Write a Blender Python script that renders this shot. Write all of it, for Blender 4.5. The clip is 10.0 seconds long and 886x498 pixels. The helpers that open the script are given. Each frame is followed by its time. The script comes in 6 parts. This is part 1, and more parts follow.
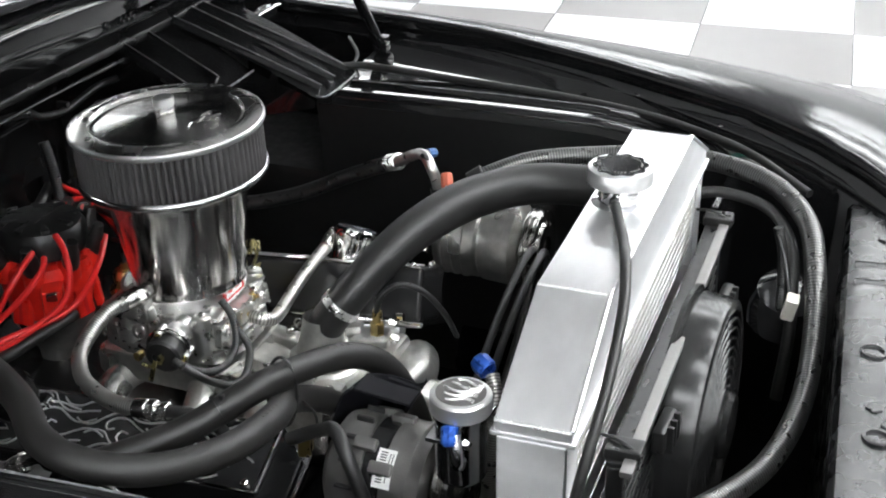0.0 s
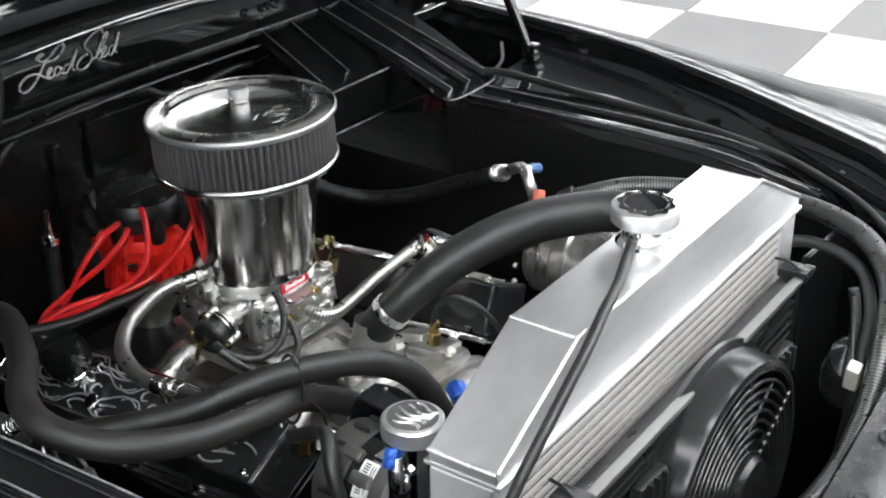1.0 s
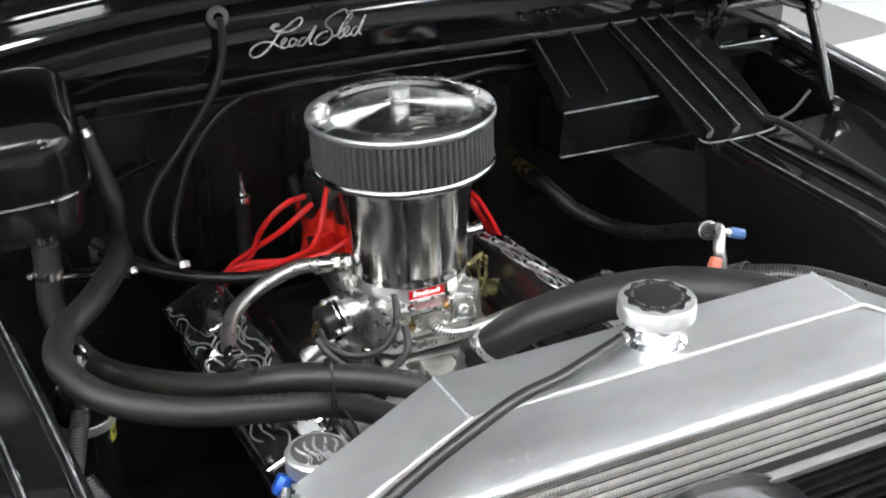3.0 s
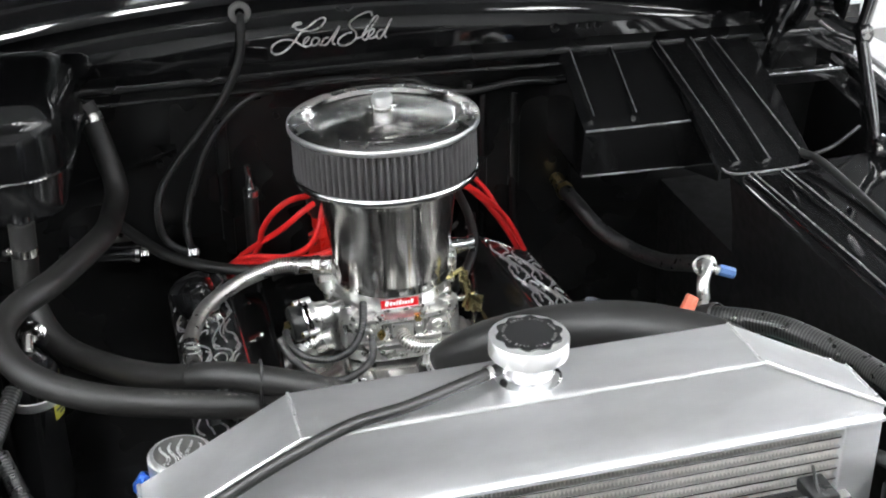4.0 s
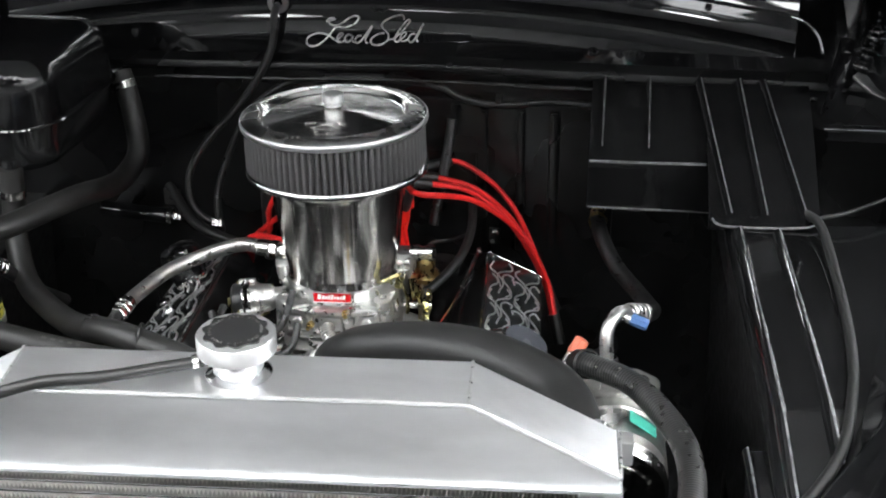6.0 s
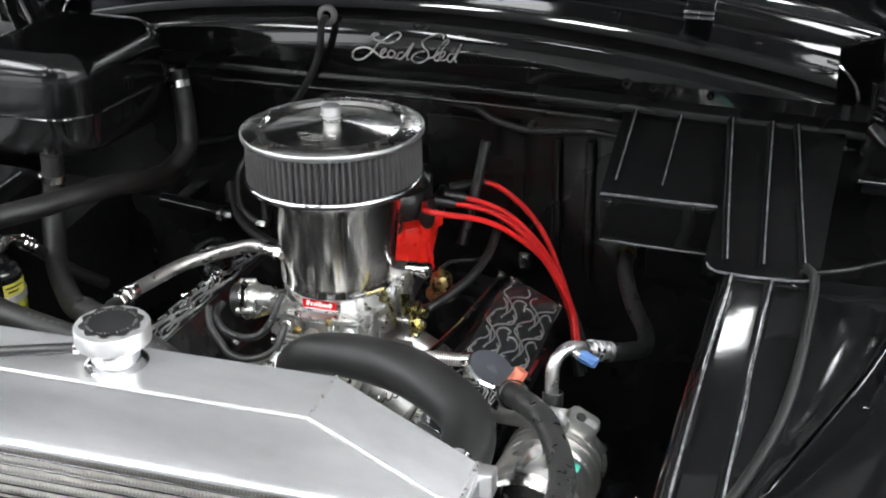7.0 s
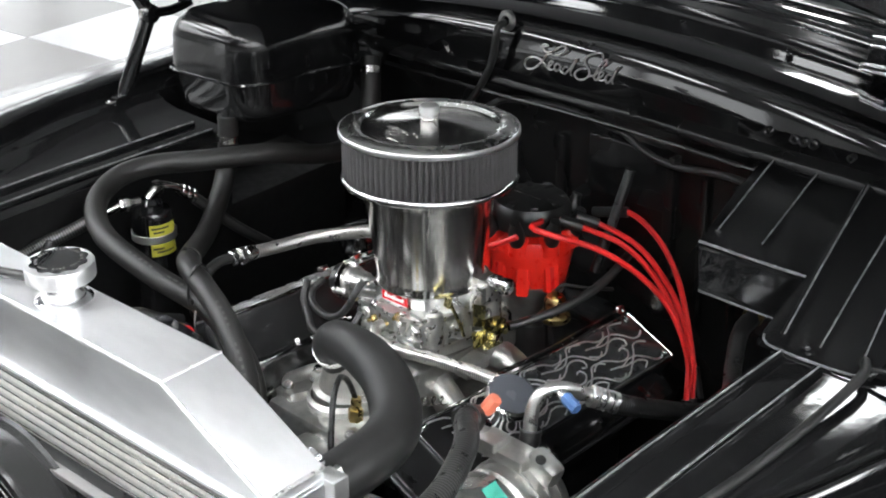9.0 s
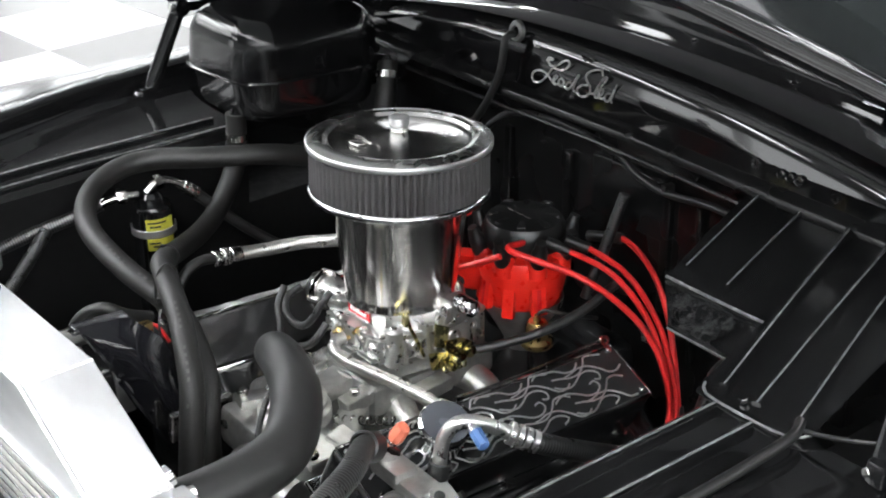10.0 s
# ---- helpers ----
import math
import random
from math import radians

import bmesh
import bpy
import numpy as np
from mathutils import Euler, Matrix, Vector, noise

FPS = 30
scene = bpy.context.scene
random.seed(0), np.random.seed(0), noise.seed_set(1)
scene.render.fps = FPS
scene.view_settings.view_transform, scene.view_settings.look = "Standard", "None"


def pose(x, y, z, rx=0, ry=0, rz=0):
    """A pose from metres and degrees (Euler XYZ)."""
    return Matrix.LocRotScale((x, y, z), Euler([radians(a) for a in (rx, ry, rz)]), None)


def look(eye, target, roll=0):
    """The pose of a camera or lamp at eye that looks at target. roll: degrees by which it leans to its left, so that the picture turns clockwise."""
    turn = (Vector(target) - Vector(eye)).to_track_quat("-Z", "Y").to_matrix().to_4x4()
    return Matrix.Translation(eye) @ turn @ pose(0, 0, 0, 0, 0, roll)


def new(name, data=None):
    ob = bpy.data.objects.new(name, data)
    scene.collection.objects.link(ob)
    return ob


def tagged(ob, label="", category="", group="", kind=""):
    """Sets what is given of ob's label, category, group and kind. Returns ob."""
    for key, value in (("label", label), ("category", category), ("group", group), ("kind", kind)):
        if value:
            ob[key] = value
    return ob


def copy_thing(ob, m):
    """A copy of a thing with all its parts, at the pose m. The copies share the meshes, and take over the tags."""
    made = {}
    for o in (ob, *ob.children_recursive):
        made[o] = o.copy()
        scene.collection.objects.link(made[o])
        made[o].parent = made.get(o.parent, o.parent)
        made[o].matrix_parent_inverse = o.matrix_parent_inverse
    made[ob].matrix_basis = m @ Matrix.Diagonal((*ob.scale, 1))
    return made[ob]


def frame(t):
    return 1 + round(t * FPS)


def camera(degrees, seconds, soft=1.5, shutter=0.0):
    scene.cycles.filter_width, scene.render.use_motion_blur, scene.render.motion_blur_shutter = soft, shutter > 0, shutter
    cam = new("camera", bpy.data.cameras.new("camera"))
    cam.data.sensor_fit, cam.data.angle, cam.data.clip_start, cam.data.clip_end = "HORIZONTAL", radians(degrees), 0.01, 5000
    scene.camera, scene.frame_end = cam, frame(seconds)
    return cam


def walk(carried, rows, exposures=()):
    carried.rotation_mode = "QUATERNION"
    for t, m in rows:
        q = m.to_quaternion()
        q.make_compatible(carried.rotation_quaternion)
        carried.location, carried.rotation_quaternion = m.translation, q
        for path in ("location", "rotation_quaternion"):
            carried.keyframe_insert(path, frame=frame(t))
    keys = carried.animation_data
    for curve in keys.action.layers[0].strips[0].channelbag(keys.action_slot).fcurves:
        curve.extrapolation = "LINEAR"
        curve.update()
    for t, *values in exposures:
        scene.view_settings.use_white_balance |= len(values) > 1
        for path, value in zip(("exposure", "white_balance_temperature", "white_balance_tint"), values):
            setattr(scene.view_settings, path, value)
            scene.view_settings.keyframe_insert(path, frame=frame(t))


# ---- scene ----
cam = camera(35.8, 10.0, soft=2.0)
PATH = [
    (0, (-1.441, -0.994, 1.763), (0.207, -0.309, 0.861), -0.6),
    (0.5, (-1.344, -1.156, 1.768), (0.193, -0.252, 0.862), -0.5),
    (1, (-1.229, -1.286, 1.772), (0.186, -0.201, 0.866), -0.5),
    (1.5, (-1.096, -1.395, 1.773), (0.181, -0.147, 0.87), -0.4),
    (2, (-0.966, -1.479, 1.77), (0.146, -0.084, 0.867), -0.0),
    (2.5, (-0.814, -1.559, 1.778), (0.096, -0.029, 0.867), -0.2),
    (4, (-0.311, -1.698, 1.805), (0.087, 0.025, 0.871), -0.3),
    (4.5, (-0.138, -1.726, 1.795), (0.138, 0.027, 0.873), -0.3),
    (5, (0.034, -1.74, 1.802), (0.157, 0.03, 0.878), -0.5),
    (5.5, (0.194, -1.753, 1.804), (0.13, 0.019, 0.879), -0.5),
    (6.8, (0.692, -1.674, 1.807), (0.172, 0.037, 0.91), -0.8),
    (7, (0.767, -1.655, 1.808), (0.155, 0.026, 0.915), -0.9),
    (7.5, (0.929, -1.592, 1.8), (0.115, 0.011, 0.923), -0.9),
    (8, (1.077, -1.492, 1.798), (0.087, 0.016, 0.934), -1.0),
    (8.5, (1.193, -1.401, 1.796), (0.051, -0.001, 0.938), -1.0),
    (9, (1.3, -1.301, 1.79), (0.04, -0.015, 0.921), -0.8),
    (9.5, (1.384, -1.173, 1.792), (0.037, 0.02, 0.918), -0.8),
    (10, (1.457, -1.012, 1.785), (0.014, 0.064, 0.912), -0.8),
]
walk(cam, [(t, look(eye, target, roll)) for t, eye, target, roll in PATH], ((0.0, -0.16), (2.5, 0.04), (4.2, 0.18), (5.5, 0.06), (7.0, 0.04), (8.5, 0.04), (10.0, 0.18)))

# world, lamps' tone and exposure
world = bpy.data.worlds.new("world")
scene.world = world
world.use_nodes = True
world.node_tree.nodes["Background"].inputs[0].default_value = (0.9, 0.95, 1.0, 1)
world.node_tree.nodes["Background"].inputs[1].default_value = 0.05
scene.view_settings.exposure = 0.0
LAMP = 20.0

MID = 0.02          # the car's middle plane


# materials
def material(name, colour, rough=0.5, metal=0.0, vary=0.15, grain=60.0, rvary=0.1, bump=0.0, bscale=200.0, stretch=(1, 1, 1), coat=0.0, stain=0.0, uv=False):
    m = bpy.data.materials.new(name)
    m.use_nodes = True
    nt = m.node_tree
    b = nt.nodes["Principled BSDF"]
    b.inputs["Metallic"].default_value = metal
    b.inputs["Coat Weight"].default_value = coat
    b.inputs["Coat Roughness"].default_value = 0.04
    tc = nt.nodes.new("ShaderNodeTexCoord")
    mp = nt.nodes.new("ShaderNodeMapping")
    mp.inputs["Scale"].default_value = stretch
    nt.links.new(tc.outputs["UV" if uv else "Object"], mp.inputs["Vector"])
    fine = nt.nodes.new("ShaderNodeTexNoise")
    fine.inputs["Scale"].default_value = grain
    fine.inputs["Detail"].default_value = 4
    wide = nt.nodes.new("ShaderNodeTexNoise")
    wide.inputs["Scale"].default_value = grain / 9
    wide.inputs["Detail"].default_value = 3
    for n in (fine, wide):
        nt.links.new(mp.outputs[0], n.inputs["Vector"])
    add = nt.nodes.new("ShaderNodeMath")
    add.operation = "MULTIPLY_ADD"
    nt.links.new(fine.outputs[0], add.inputs[0])
    add.inputs[1].default_value = 0.5
    half = nt.nodes.new("ShaderNodeMath")
    half.operation = "MULTIPLY"
    nt.links.new(wide.outputs[0], half.inputs[0])
    half.inputs[1].default_value = 0.5
    nt.links.new(half.outputs[0], add.inputs[2])
    ramp = nt.nodes.new("ShaderNodeMapRange")
    ramp.inputs[1].default_value, ramp.inputs[2].default_value = 0.3, 0.7
    ramp.inputs[3].default_value, ramp.inputs[4].default_value = 1 - vary, 1 + vary
    nt.links.new(add.outputs[0], ramp.inputs[0])
    mul = nt.nodes.new("ShaderNodeVectorMath")
    mul.operation = "SCALE"
    mul.inputs[0].default_value = colour
    nt.links.new(ramp.outputs[0], mul.inputs["Scale"])
    nt.links.new(mul.outputs[0], b.inputs["Base Color"])
    rr = nt.nodes.new("ShaderNodeMapRange")
    rr.inputs[1].default_value, rr.inputs[2].default_value = 0.3, 0.7
    rr.inputs[3].default_value, rr.inputs[4].default_value = max(0.01, rough - rvary), rough + rvary
    nt.links.new((wide if stain else fine).outputs[0], rr.inputs[0])
    nt.links.new(rr.outputs[0], b.inputs["Roughness"])
    if bump:
        bn = nt.nodes.new("ShaderNodeTexNoise")
        bn.inputs["Scale"].default_value = bscale
        bn.inputs["Detail"].default_value = 3
        nt.links.new(mp.outputs[0], bn.inputs["Vector"])
        bp = nt.nodes.new("ShaderNodeBump")
        bp.inputs["Strength"].default_value = bump
        bp.inputs["Distance"].default_value = 0.002
        nt.links.new(bn.outputs[0], bp.inputs["Height"])
        nt.links.new(bp.outputs[0], b.inputs["Normal"])
    return m


def ringed(name, colour, rough, pitch, depth=0.002, metal=0.0):
    """A ribbed sleeve: rings along the hose's length."""
    m = material(name, colour, rough, metal, 0.15, 80)
    nt = m.node_tree
    tc = nt.nodes.new("ShaderNodeTexCoord")
    w = nt.nodes.new("ShaderNodeTexWave")
    w.bands_direction = "Y"
    w.inputs["Scale"].default_value = 0.314 / pitch
    nt.links.new(tc.outputs["UV"], w.inputs["Vector"])
    bp = nt.nodes.new("ShaderNodeBump")
    bp.inputs["Distance"].default_value = depth
    nt.links.new(w.outputs["Fac"], bp.inputs["Height"])
    b = nt.nodes["Principled BSDF"]
    nt.links.new(bp.outputs[0], b.inputs["Normal"])
    # Shade between the rings is put into the colour, along the bump's wave.
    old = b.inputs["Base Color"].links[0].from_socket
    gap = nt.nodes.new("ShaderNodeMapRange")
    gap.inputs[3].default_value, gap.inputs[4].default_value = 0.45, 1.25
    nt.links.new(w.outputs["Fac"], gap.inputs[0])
    groove_shade = nt.nodes.new("ShaderNodeVectorMath")
    groove_shade.operation = "SCALE"
    nt.links.new(old, groove_shade.inputs[0])
    nt.links.new(gap.outputs[0], groove_shade.inputs["Scale"])
    nt.links.new(groove_shade.outputs[0], b.inputs["Base Color"])
    return m


PAINT = material("black_paint", (0.007, 0.007, 0.0074), 0.07, 0, 0.2, 30, 0.02, 0.012, 40, coat=0.5)
SATIN = material("black_satin", (0.0085, 0.0085, 0.0088), 0.1, 0, 0.6, 45, 0.05, 0.06, 30, stain=1)
CHASSIS = material("chassis_black", (0.01, 0.01, 0.0105), 0.14, 0, 0.4, 25, 0.06, 0.05, 60, stain=1)
WAVY = material("wavy_black_paint", (0.0085, 0.0085, 0.0088), 0.08, 0, 0.4, 45, 0.04, 0.6, 22)
LIP = material("sealed_seam", (0.007, 0.007, 0.0072), 0.27, 0, 0.4, 50, 0.1, 0.1, 150, stain=1)
UNDERCOAT = material("dull_undercoat", (0.006, 0.006, 0.0063), 0.5, 0, 0.3, 60, 0.1, 0.1, 200)
HEADER = material("header_paint", (0.016, 0.016, 0.017), 0.25, 0, 0.5, 30, 0.08, 0.06, 22)
ALU = material("brushed_aluminium", (0.86, 0.865, 0.875), 0.36, 1, 0.1, 40, 0.12, 0.3, 6, (0.35, 1, 1), stain=1)
WELD = material("weld_bead", (0.86, 0.86, 0.86), 0.3, 0.9, 0.08, 200, 0.05)
CHROME = material("chrome", (0.75, 0.74, 0.72), 0.07, 1, 0.03, 20, 0.02)
FENDER = material("fender_paint", (0.005, 0.005, 0.0053), 0.13, 0, 0.15, 20, 0.03, 0.02, 60, coat=0.0)
HOODIN = material("hood_liner", (0.72, 0.72, 0.72), 0.14, 0, 0.06, 6, 0.04, 0.02, 30)
TUBECHROME = material("spun_aluminium", (0.84, 0.825, 0.8), 0.15, 1, 0.04, 20, 0.03, 0.025, 24, stretch=(1, 1, 0.12))
EMBLEM = material("worn_chrome", (0.6, 0.595, 0.58), 0.3, 0.55, 0.1, 120, 0.05)
SPUN = material("spun_lid", (0.86, 0.85, 0.83), 0.2, 1, 0.03, 20, 0.03)
FLANGE = material("spun_flange", (0.84, 0.83, 0.81), 0.27, 1, 0.03, 20, 0.03)
MACHINED = material("machined_aluminium", (0.8, 0.8, 0.8), 0.34, 0.9, 0.05, 60, 0.05)
POLISH = material("polished_aluminium", (0.72, 0.72, 0.73), 0.14, 1, 0.06, 50, 0.05, 0.04, 200)
CAST = material("cast_aluminium", (0.5, 0.495, 0.475), 0.33, 0.9, 0.28, 60, 0.1, 0.3, 260, stain=1)
CARB = material("carburettor_alloy", (0.62, 0.615, 0.6), 0.3, 0.97, 0.15, 70, 0.06, 0.08, 300)
DULL = material("alternator_alloy", (0.2, 0.195, 0.19), 0.42, 0.8, 0.15, 60, 0.1, 0.3, 420)
STEEL = material("plated_steel", (0.55, 0.54, 0.52), 0.2, 1, 0.1, 90, 0.08)
RUBBER = material("black_rubber", (0.0145, 0.0143, 0.014), 0.42, 0, 0.25, 50, 0.08, 0.1, 500, stain=1)
HEATER = material("heater_hose_rubber", (0.0105, 0.0099, 0.0093), 0.52, 0, 0.25, 45, 0.08, 0.12, 500, stain=1)
PLASTIC = material("black_plastic", (0.012, 0.012, 0.012), 0.35, 0, 0.25, 70, 0.08, 0.1, 300)
FILTER = material("filter_gauze", (0.065, 0.062, 0.063), 0.75, 0, 0.3, 300, 0.1, 0.6, 900)
RED = material("red_plastic", (0.7, 0.02, 0.012), 0.33, 0, 0.12, 60, 0.08, 0.06, 300)
WIRE = material("red_silicone", (0.68, 0.02, 0.02), 0.38, 0, 0.12, 80, 0.08)
BLUE = material("blue_anodised", (0.02, 0.09, 0.42), 0.3, 0.5, 0.15, 90, 0.08)
BLUECAP = material("blue_plastic", (0.06, 0.13, 0.3), 0.5, 0, 0.15, 90, 0.08)
ORANGE = material("orange_plastic", (0.52, 0.13, 0.075), 0.5, 0, 0.12, 90, 0.08)
BRASS = material("brass", (0.42, 0.32, 0.14), 0.3, 1, 0.2, 90, 0.1)
ZINC = material("yellow_zinc", (0.45, 0.4, 0.2), 0.25, 1, 0.3, 60, 0.1)
WHITE = material("white_plastic", (0.68, 0.66, 0.58), 0.45, 0, 0.08, 60, 0.08)
YELLOW = material("yellow_label", (0.46, 0.43, 0.05), 0.5, 0, 0.08, 60)
GREEN = material("green_label", (0.08, 0.5, 0.38), 0.5, 0, 0.08, 60)
TAGRED = material("red_enamel", (0.5, 0.01, 0.015), 0.3, 0, 0.05, 60)
PAPER = material("white_label", (0.84, 0.84, 0.83), 0.55, 0, 0.05, 60)
INK = material("black_ink", (0.015, 0.015, 0.015), 0.5)
GREYINK = material("grey_print", (0.055, 0.052, 0.05), 0.6)
CONDENSER = material("condenser_black", (0.012, 0.012, 0.012), 0.34, 0.3, 0.25, 60, 0.1)
for m_, k_ in ((TUBECHROME, 0.9), (SPUN, 0.75), (FLANGE, 0.6), (ALU, 0.7)):
    b_ = m_.node_tree.nodes["Principled BSDF"]
    b_.inputs["Anisotropic"].default_value = k_
    tan_ = m_.node_tree.nodes.new("ShaderNodeTangent")
    tan_.direction_type, tan_.uv_map = "UV_MAP", "UVMap"
    m_.node_tree.links.new(tan_.outputs[0], b_.inputs["Tangent"])
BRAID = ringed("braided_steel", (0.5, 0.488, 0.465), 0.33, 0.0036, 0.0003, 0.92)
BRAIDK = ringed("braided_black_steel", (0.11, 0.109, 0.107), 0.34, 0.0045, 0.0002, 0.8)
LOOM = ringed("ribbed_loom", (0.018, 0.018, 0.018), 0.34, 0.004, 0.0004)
SHIELD = material("shield_paint", (0.012, 0.012, 0.0145), 0.07, 0, 0.2, 20, 0.05, 0.02, 40)
# Pale grey for lines that paint in the highlights on ribs and panel edges.
EDGE_GLINT = material("edge_glint_grey", (0.15, 0.15, 0.152), 0.25, 0, 0.5, 60, 0.1, 0.05, 200)
FILLER = material("smoked_cap", (0.07, 0.074, 0.085), 0.25, 0, 0.15, 30, 0.05)
FLOOR_W = material("white_floor_tile", (0.54, 0.54, 0.54), 0.22, 0, 0.03, 3, 0.06, 0.02, 60, stain=1)
FLOOR_G = material("grey_floor_tile", (0.235, 0.228, 0.224), 0.22, 0, 0.05, 3, 0.06, 0.02, 60, stain=1)
WALL = material("wall_paint", (0.7, 0.7, 0.7), 0.7, 0, 0.06, 2, 0.05)
CEIL = material("ceiling_paint", (0.14, 0.14, 0.145), 0.8, 0, 0.05, 2, 0.05)
SCREEN = material("dark_glass", (0.012, 0.014, 0.014), 0.04, 0, 0.1, 10, 0.01)
FINS = material("fin_pack", (0.74, 0.72, 0.69), 0.5, 0.15, 0.2, 150, 0.1, 0.3, 500)


def glowing(name, colour, strength):
    m = bpy.data.materials.new(name)
    m.use_nodes = True
    nt = m.node_tree
    nt.nodes.remove(nt.nodes["Principled BSDF"])
    e = nt.nodes.new("ShaderNodeEmission")
    e.inputs[0].default_value, e.inputs[1].default_value = (*colour, 1), strength
    nt.links.new(e.outputs[0], nt.nodes["Material Output"].inputs[0])
    return m


DAYLIGHT = glowing("hazy_daylight", (0.95, 0.98, 1.0), 3.2)
TUBE_LIGHT = glowing("lit_diffuser", (0.95, 0.98, 1.0), LAMP)


# shapes
def thing(name, label, category, group="", kind="", at=(0, 0, 0)):
    ob = new(name)
    ob.empty_display_size = 0.02
    ob.location = at
    return tagged(ob, label, category, group, kind)


def part(name, bm, mat, parent=None, label="", smooth=True, sharp=35):
    me = bpy.data.meshes.new(name)
    bmesh.ops.recalc_face_normals(bm, faces=bm.faces)
    if smooth:
        for f in bm.faces:
            f.smooth = True
        for e in bm.edges:
            if len(e.link_faces) == 2 and e.calc_face_angle(0) > radians(sharp):
                e.smooth = False
    bm.to_mesh(me)
    bm.free()
    me.materials.append(mat)
    ob = new(name, me)
    areas = sorted(p.area for p in me.polygons)
    if smooth and len(areas) < 700 and areas[-1] > 6 * areas[len(areas) // 2]:
        wn = ob.modifiers.new("flat_faces", "WEIGHTED_NORMAL")
        wn.keep_sharp = True
        wn.weight = 80
    if parent:
        ob.parent = parent
        up, off = parent, Vector()
        while up:
            off += Vector(up.location)
            up = up.parent
        me.transform(Matrix.Translation(-off))
    if label:
        ob["label"] = label
    return ob


def box(c, s, bevel=0.002, rot=(0, 0, 0), seg=2, bm=None):
    own = bmesh.new()
    bmesh.ops.create_cube(own, size=1, matrix=Matrix.Diagonal((*s, 1)))
    if bevel:
        bmesh.ops.bevel(own, geom=own.edges, offset=bevel, segments=seg, affect="EDGES", profile=0.5)
    own.transform(pose(*c, *rot))
    return join(bm, own)


def join(bm, own):
    if bm is None:
        return own
    me = bpy.data.meshes.new("tmp")
    own.to_mesh(me)
    own.free()
    bm.from_mesh(me)
    bpy.data.meshes.remove(me)
    return bm


def lathe(profile, c=(0, 0, 0), axis=(0, 0, 1), seg=40, bm=None, wave=None):
    """Turn (radius, height) pairs round an axis through c."""
    own = bmesh.new()
    rings = []
    for r, h in profile:
        if r < 1e-6:
            rings.append([own.verts.new((0, 0, h))])
        else:
            rings.append([own.verts.new((r * math.cos(2 * math.pi * k / seg), r * math.sin(2 * math.pi * k / seg), h)) for k in range(seg)])
    uv = own.loops.layers.uv.new("UVMap")
    run = 0.0
    for i, (a, b) in enumerate(zip(rings, rings[1:])):
        step = max(1e-5, math.hypot(profile[i + 1][0] - profile[i][0], profile[i + 1][1] - profile[i][1]))
        for k in range(seg):
            j = (k + 1) % seg
            q = [a[k % len(a)], a[j % len(a)], b[j % len(b)], b[k % len(b)]]
            w = [(run, k / seg), (run, (k + 1) / seg), (run + step, (k + 1) / seg), (run + step, k / seg)]
            if len(b) == 1:
                q, w = q[:3], w[:3]
            elif len(a) == 1:
                q, w = [q[0], q[2], q[3]], [w[0], w[2], w[3]]
            if len(set(q)) == len(q):
                f = own.faces.new(q)
                for lp, c2 in zip(f.loops, w):
                    lp[uv].uv = c2
        run += step
    turn = Vector(axis).normalized().to_track_quat("Z", "Y").to_matrix().to_4x4()
    own.transform(Matrix.Translation(c) @ turn)
    return join(bm, own)


def smooth_path(pts, step=0.008):
    p = [Vector(q) for q in pts]
    if len(p) == 2:
        return p
    p = [2 * p[0] - p[1]] + p + [2 * p[-1] - p[-2]]
    out = []
    for i in range(1, len(p) - 2):
        n = max(2, int((p[i + 1] - p[i]).length / step))
        for k in range(n):
            u = k / n
            a, b, c, d = p[i - 1], p[i], p[i + 1], p[i + 2]
            out.append(0.5 * (2 * b + (c - a) * u + (2 * a - 5 * b + 4 * c - d) * u * u + (3 * b - a - 3 * c + d) * u ** 3))
    out.append(p[-2])
    return out


def tube(pts, r, seg=16, step=0.008, bm=None, flat=1.0, ends=True, bulge=None):
    """A hose or rod along a smooth line; u round it, v metres along it."""
    own = bmesh.new()
    uv = own.loops.layers.uv.new("UVMap")
    line = smooth_path(pts, step)
    t = (line[1] - line[0]).normalized()
    side = t.orthogonal().normalized()
    rings, run, runs = [], 0.0, []
    for i, q in enumerate(line):
        d = (line[min(i + 1, len(line) - 1)] - line[max(i - 1, 0)])
        d = d.normalized() if d.length > 1e-9 else t
        side = (side - d * side.dot(d)).normalized()
        up = d.cross(side)
        if i:
            run += (q - line[i - 1]).length
        rr = r * (bulge(run) if bulge else 1)
        rings.append([own.verts.new(q + rr * (math.cos(2 * math.pi * k / seg) * side + flat * math.sin(2 * math.pi * k / seg) * up)) for k in range(seg)])
        runs.append(run)
    for i in range(len(rings) - 1):
        for k in range(seg):
            j = (k + 1) % seg
            f = own.faces.new((rings[i][k], rings[i][j], rings[i + 1][j], rings[i + 1][k]))
            for lp, w in zip(f.loops, ((k, i), (k + 1, i), (k + 1, i + 1), (k, i + 1))):
                lp[uv].uv = (w[0] / seg, runs[w[1]])
    if ends:
        own.faces.new(rings[0])
        own.faces.new(rings[-1])
    return join(bm, own)


def crest(bm, seg=12):
    """The line along the top of a lying tube."""
    vs = list(bm.verts)
    return [max(vs[i:i + seg], key=lambda v: v.co.z).co.copy() for i in range(0, len(vs) - seg + 1, seg)]


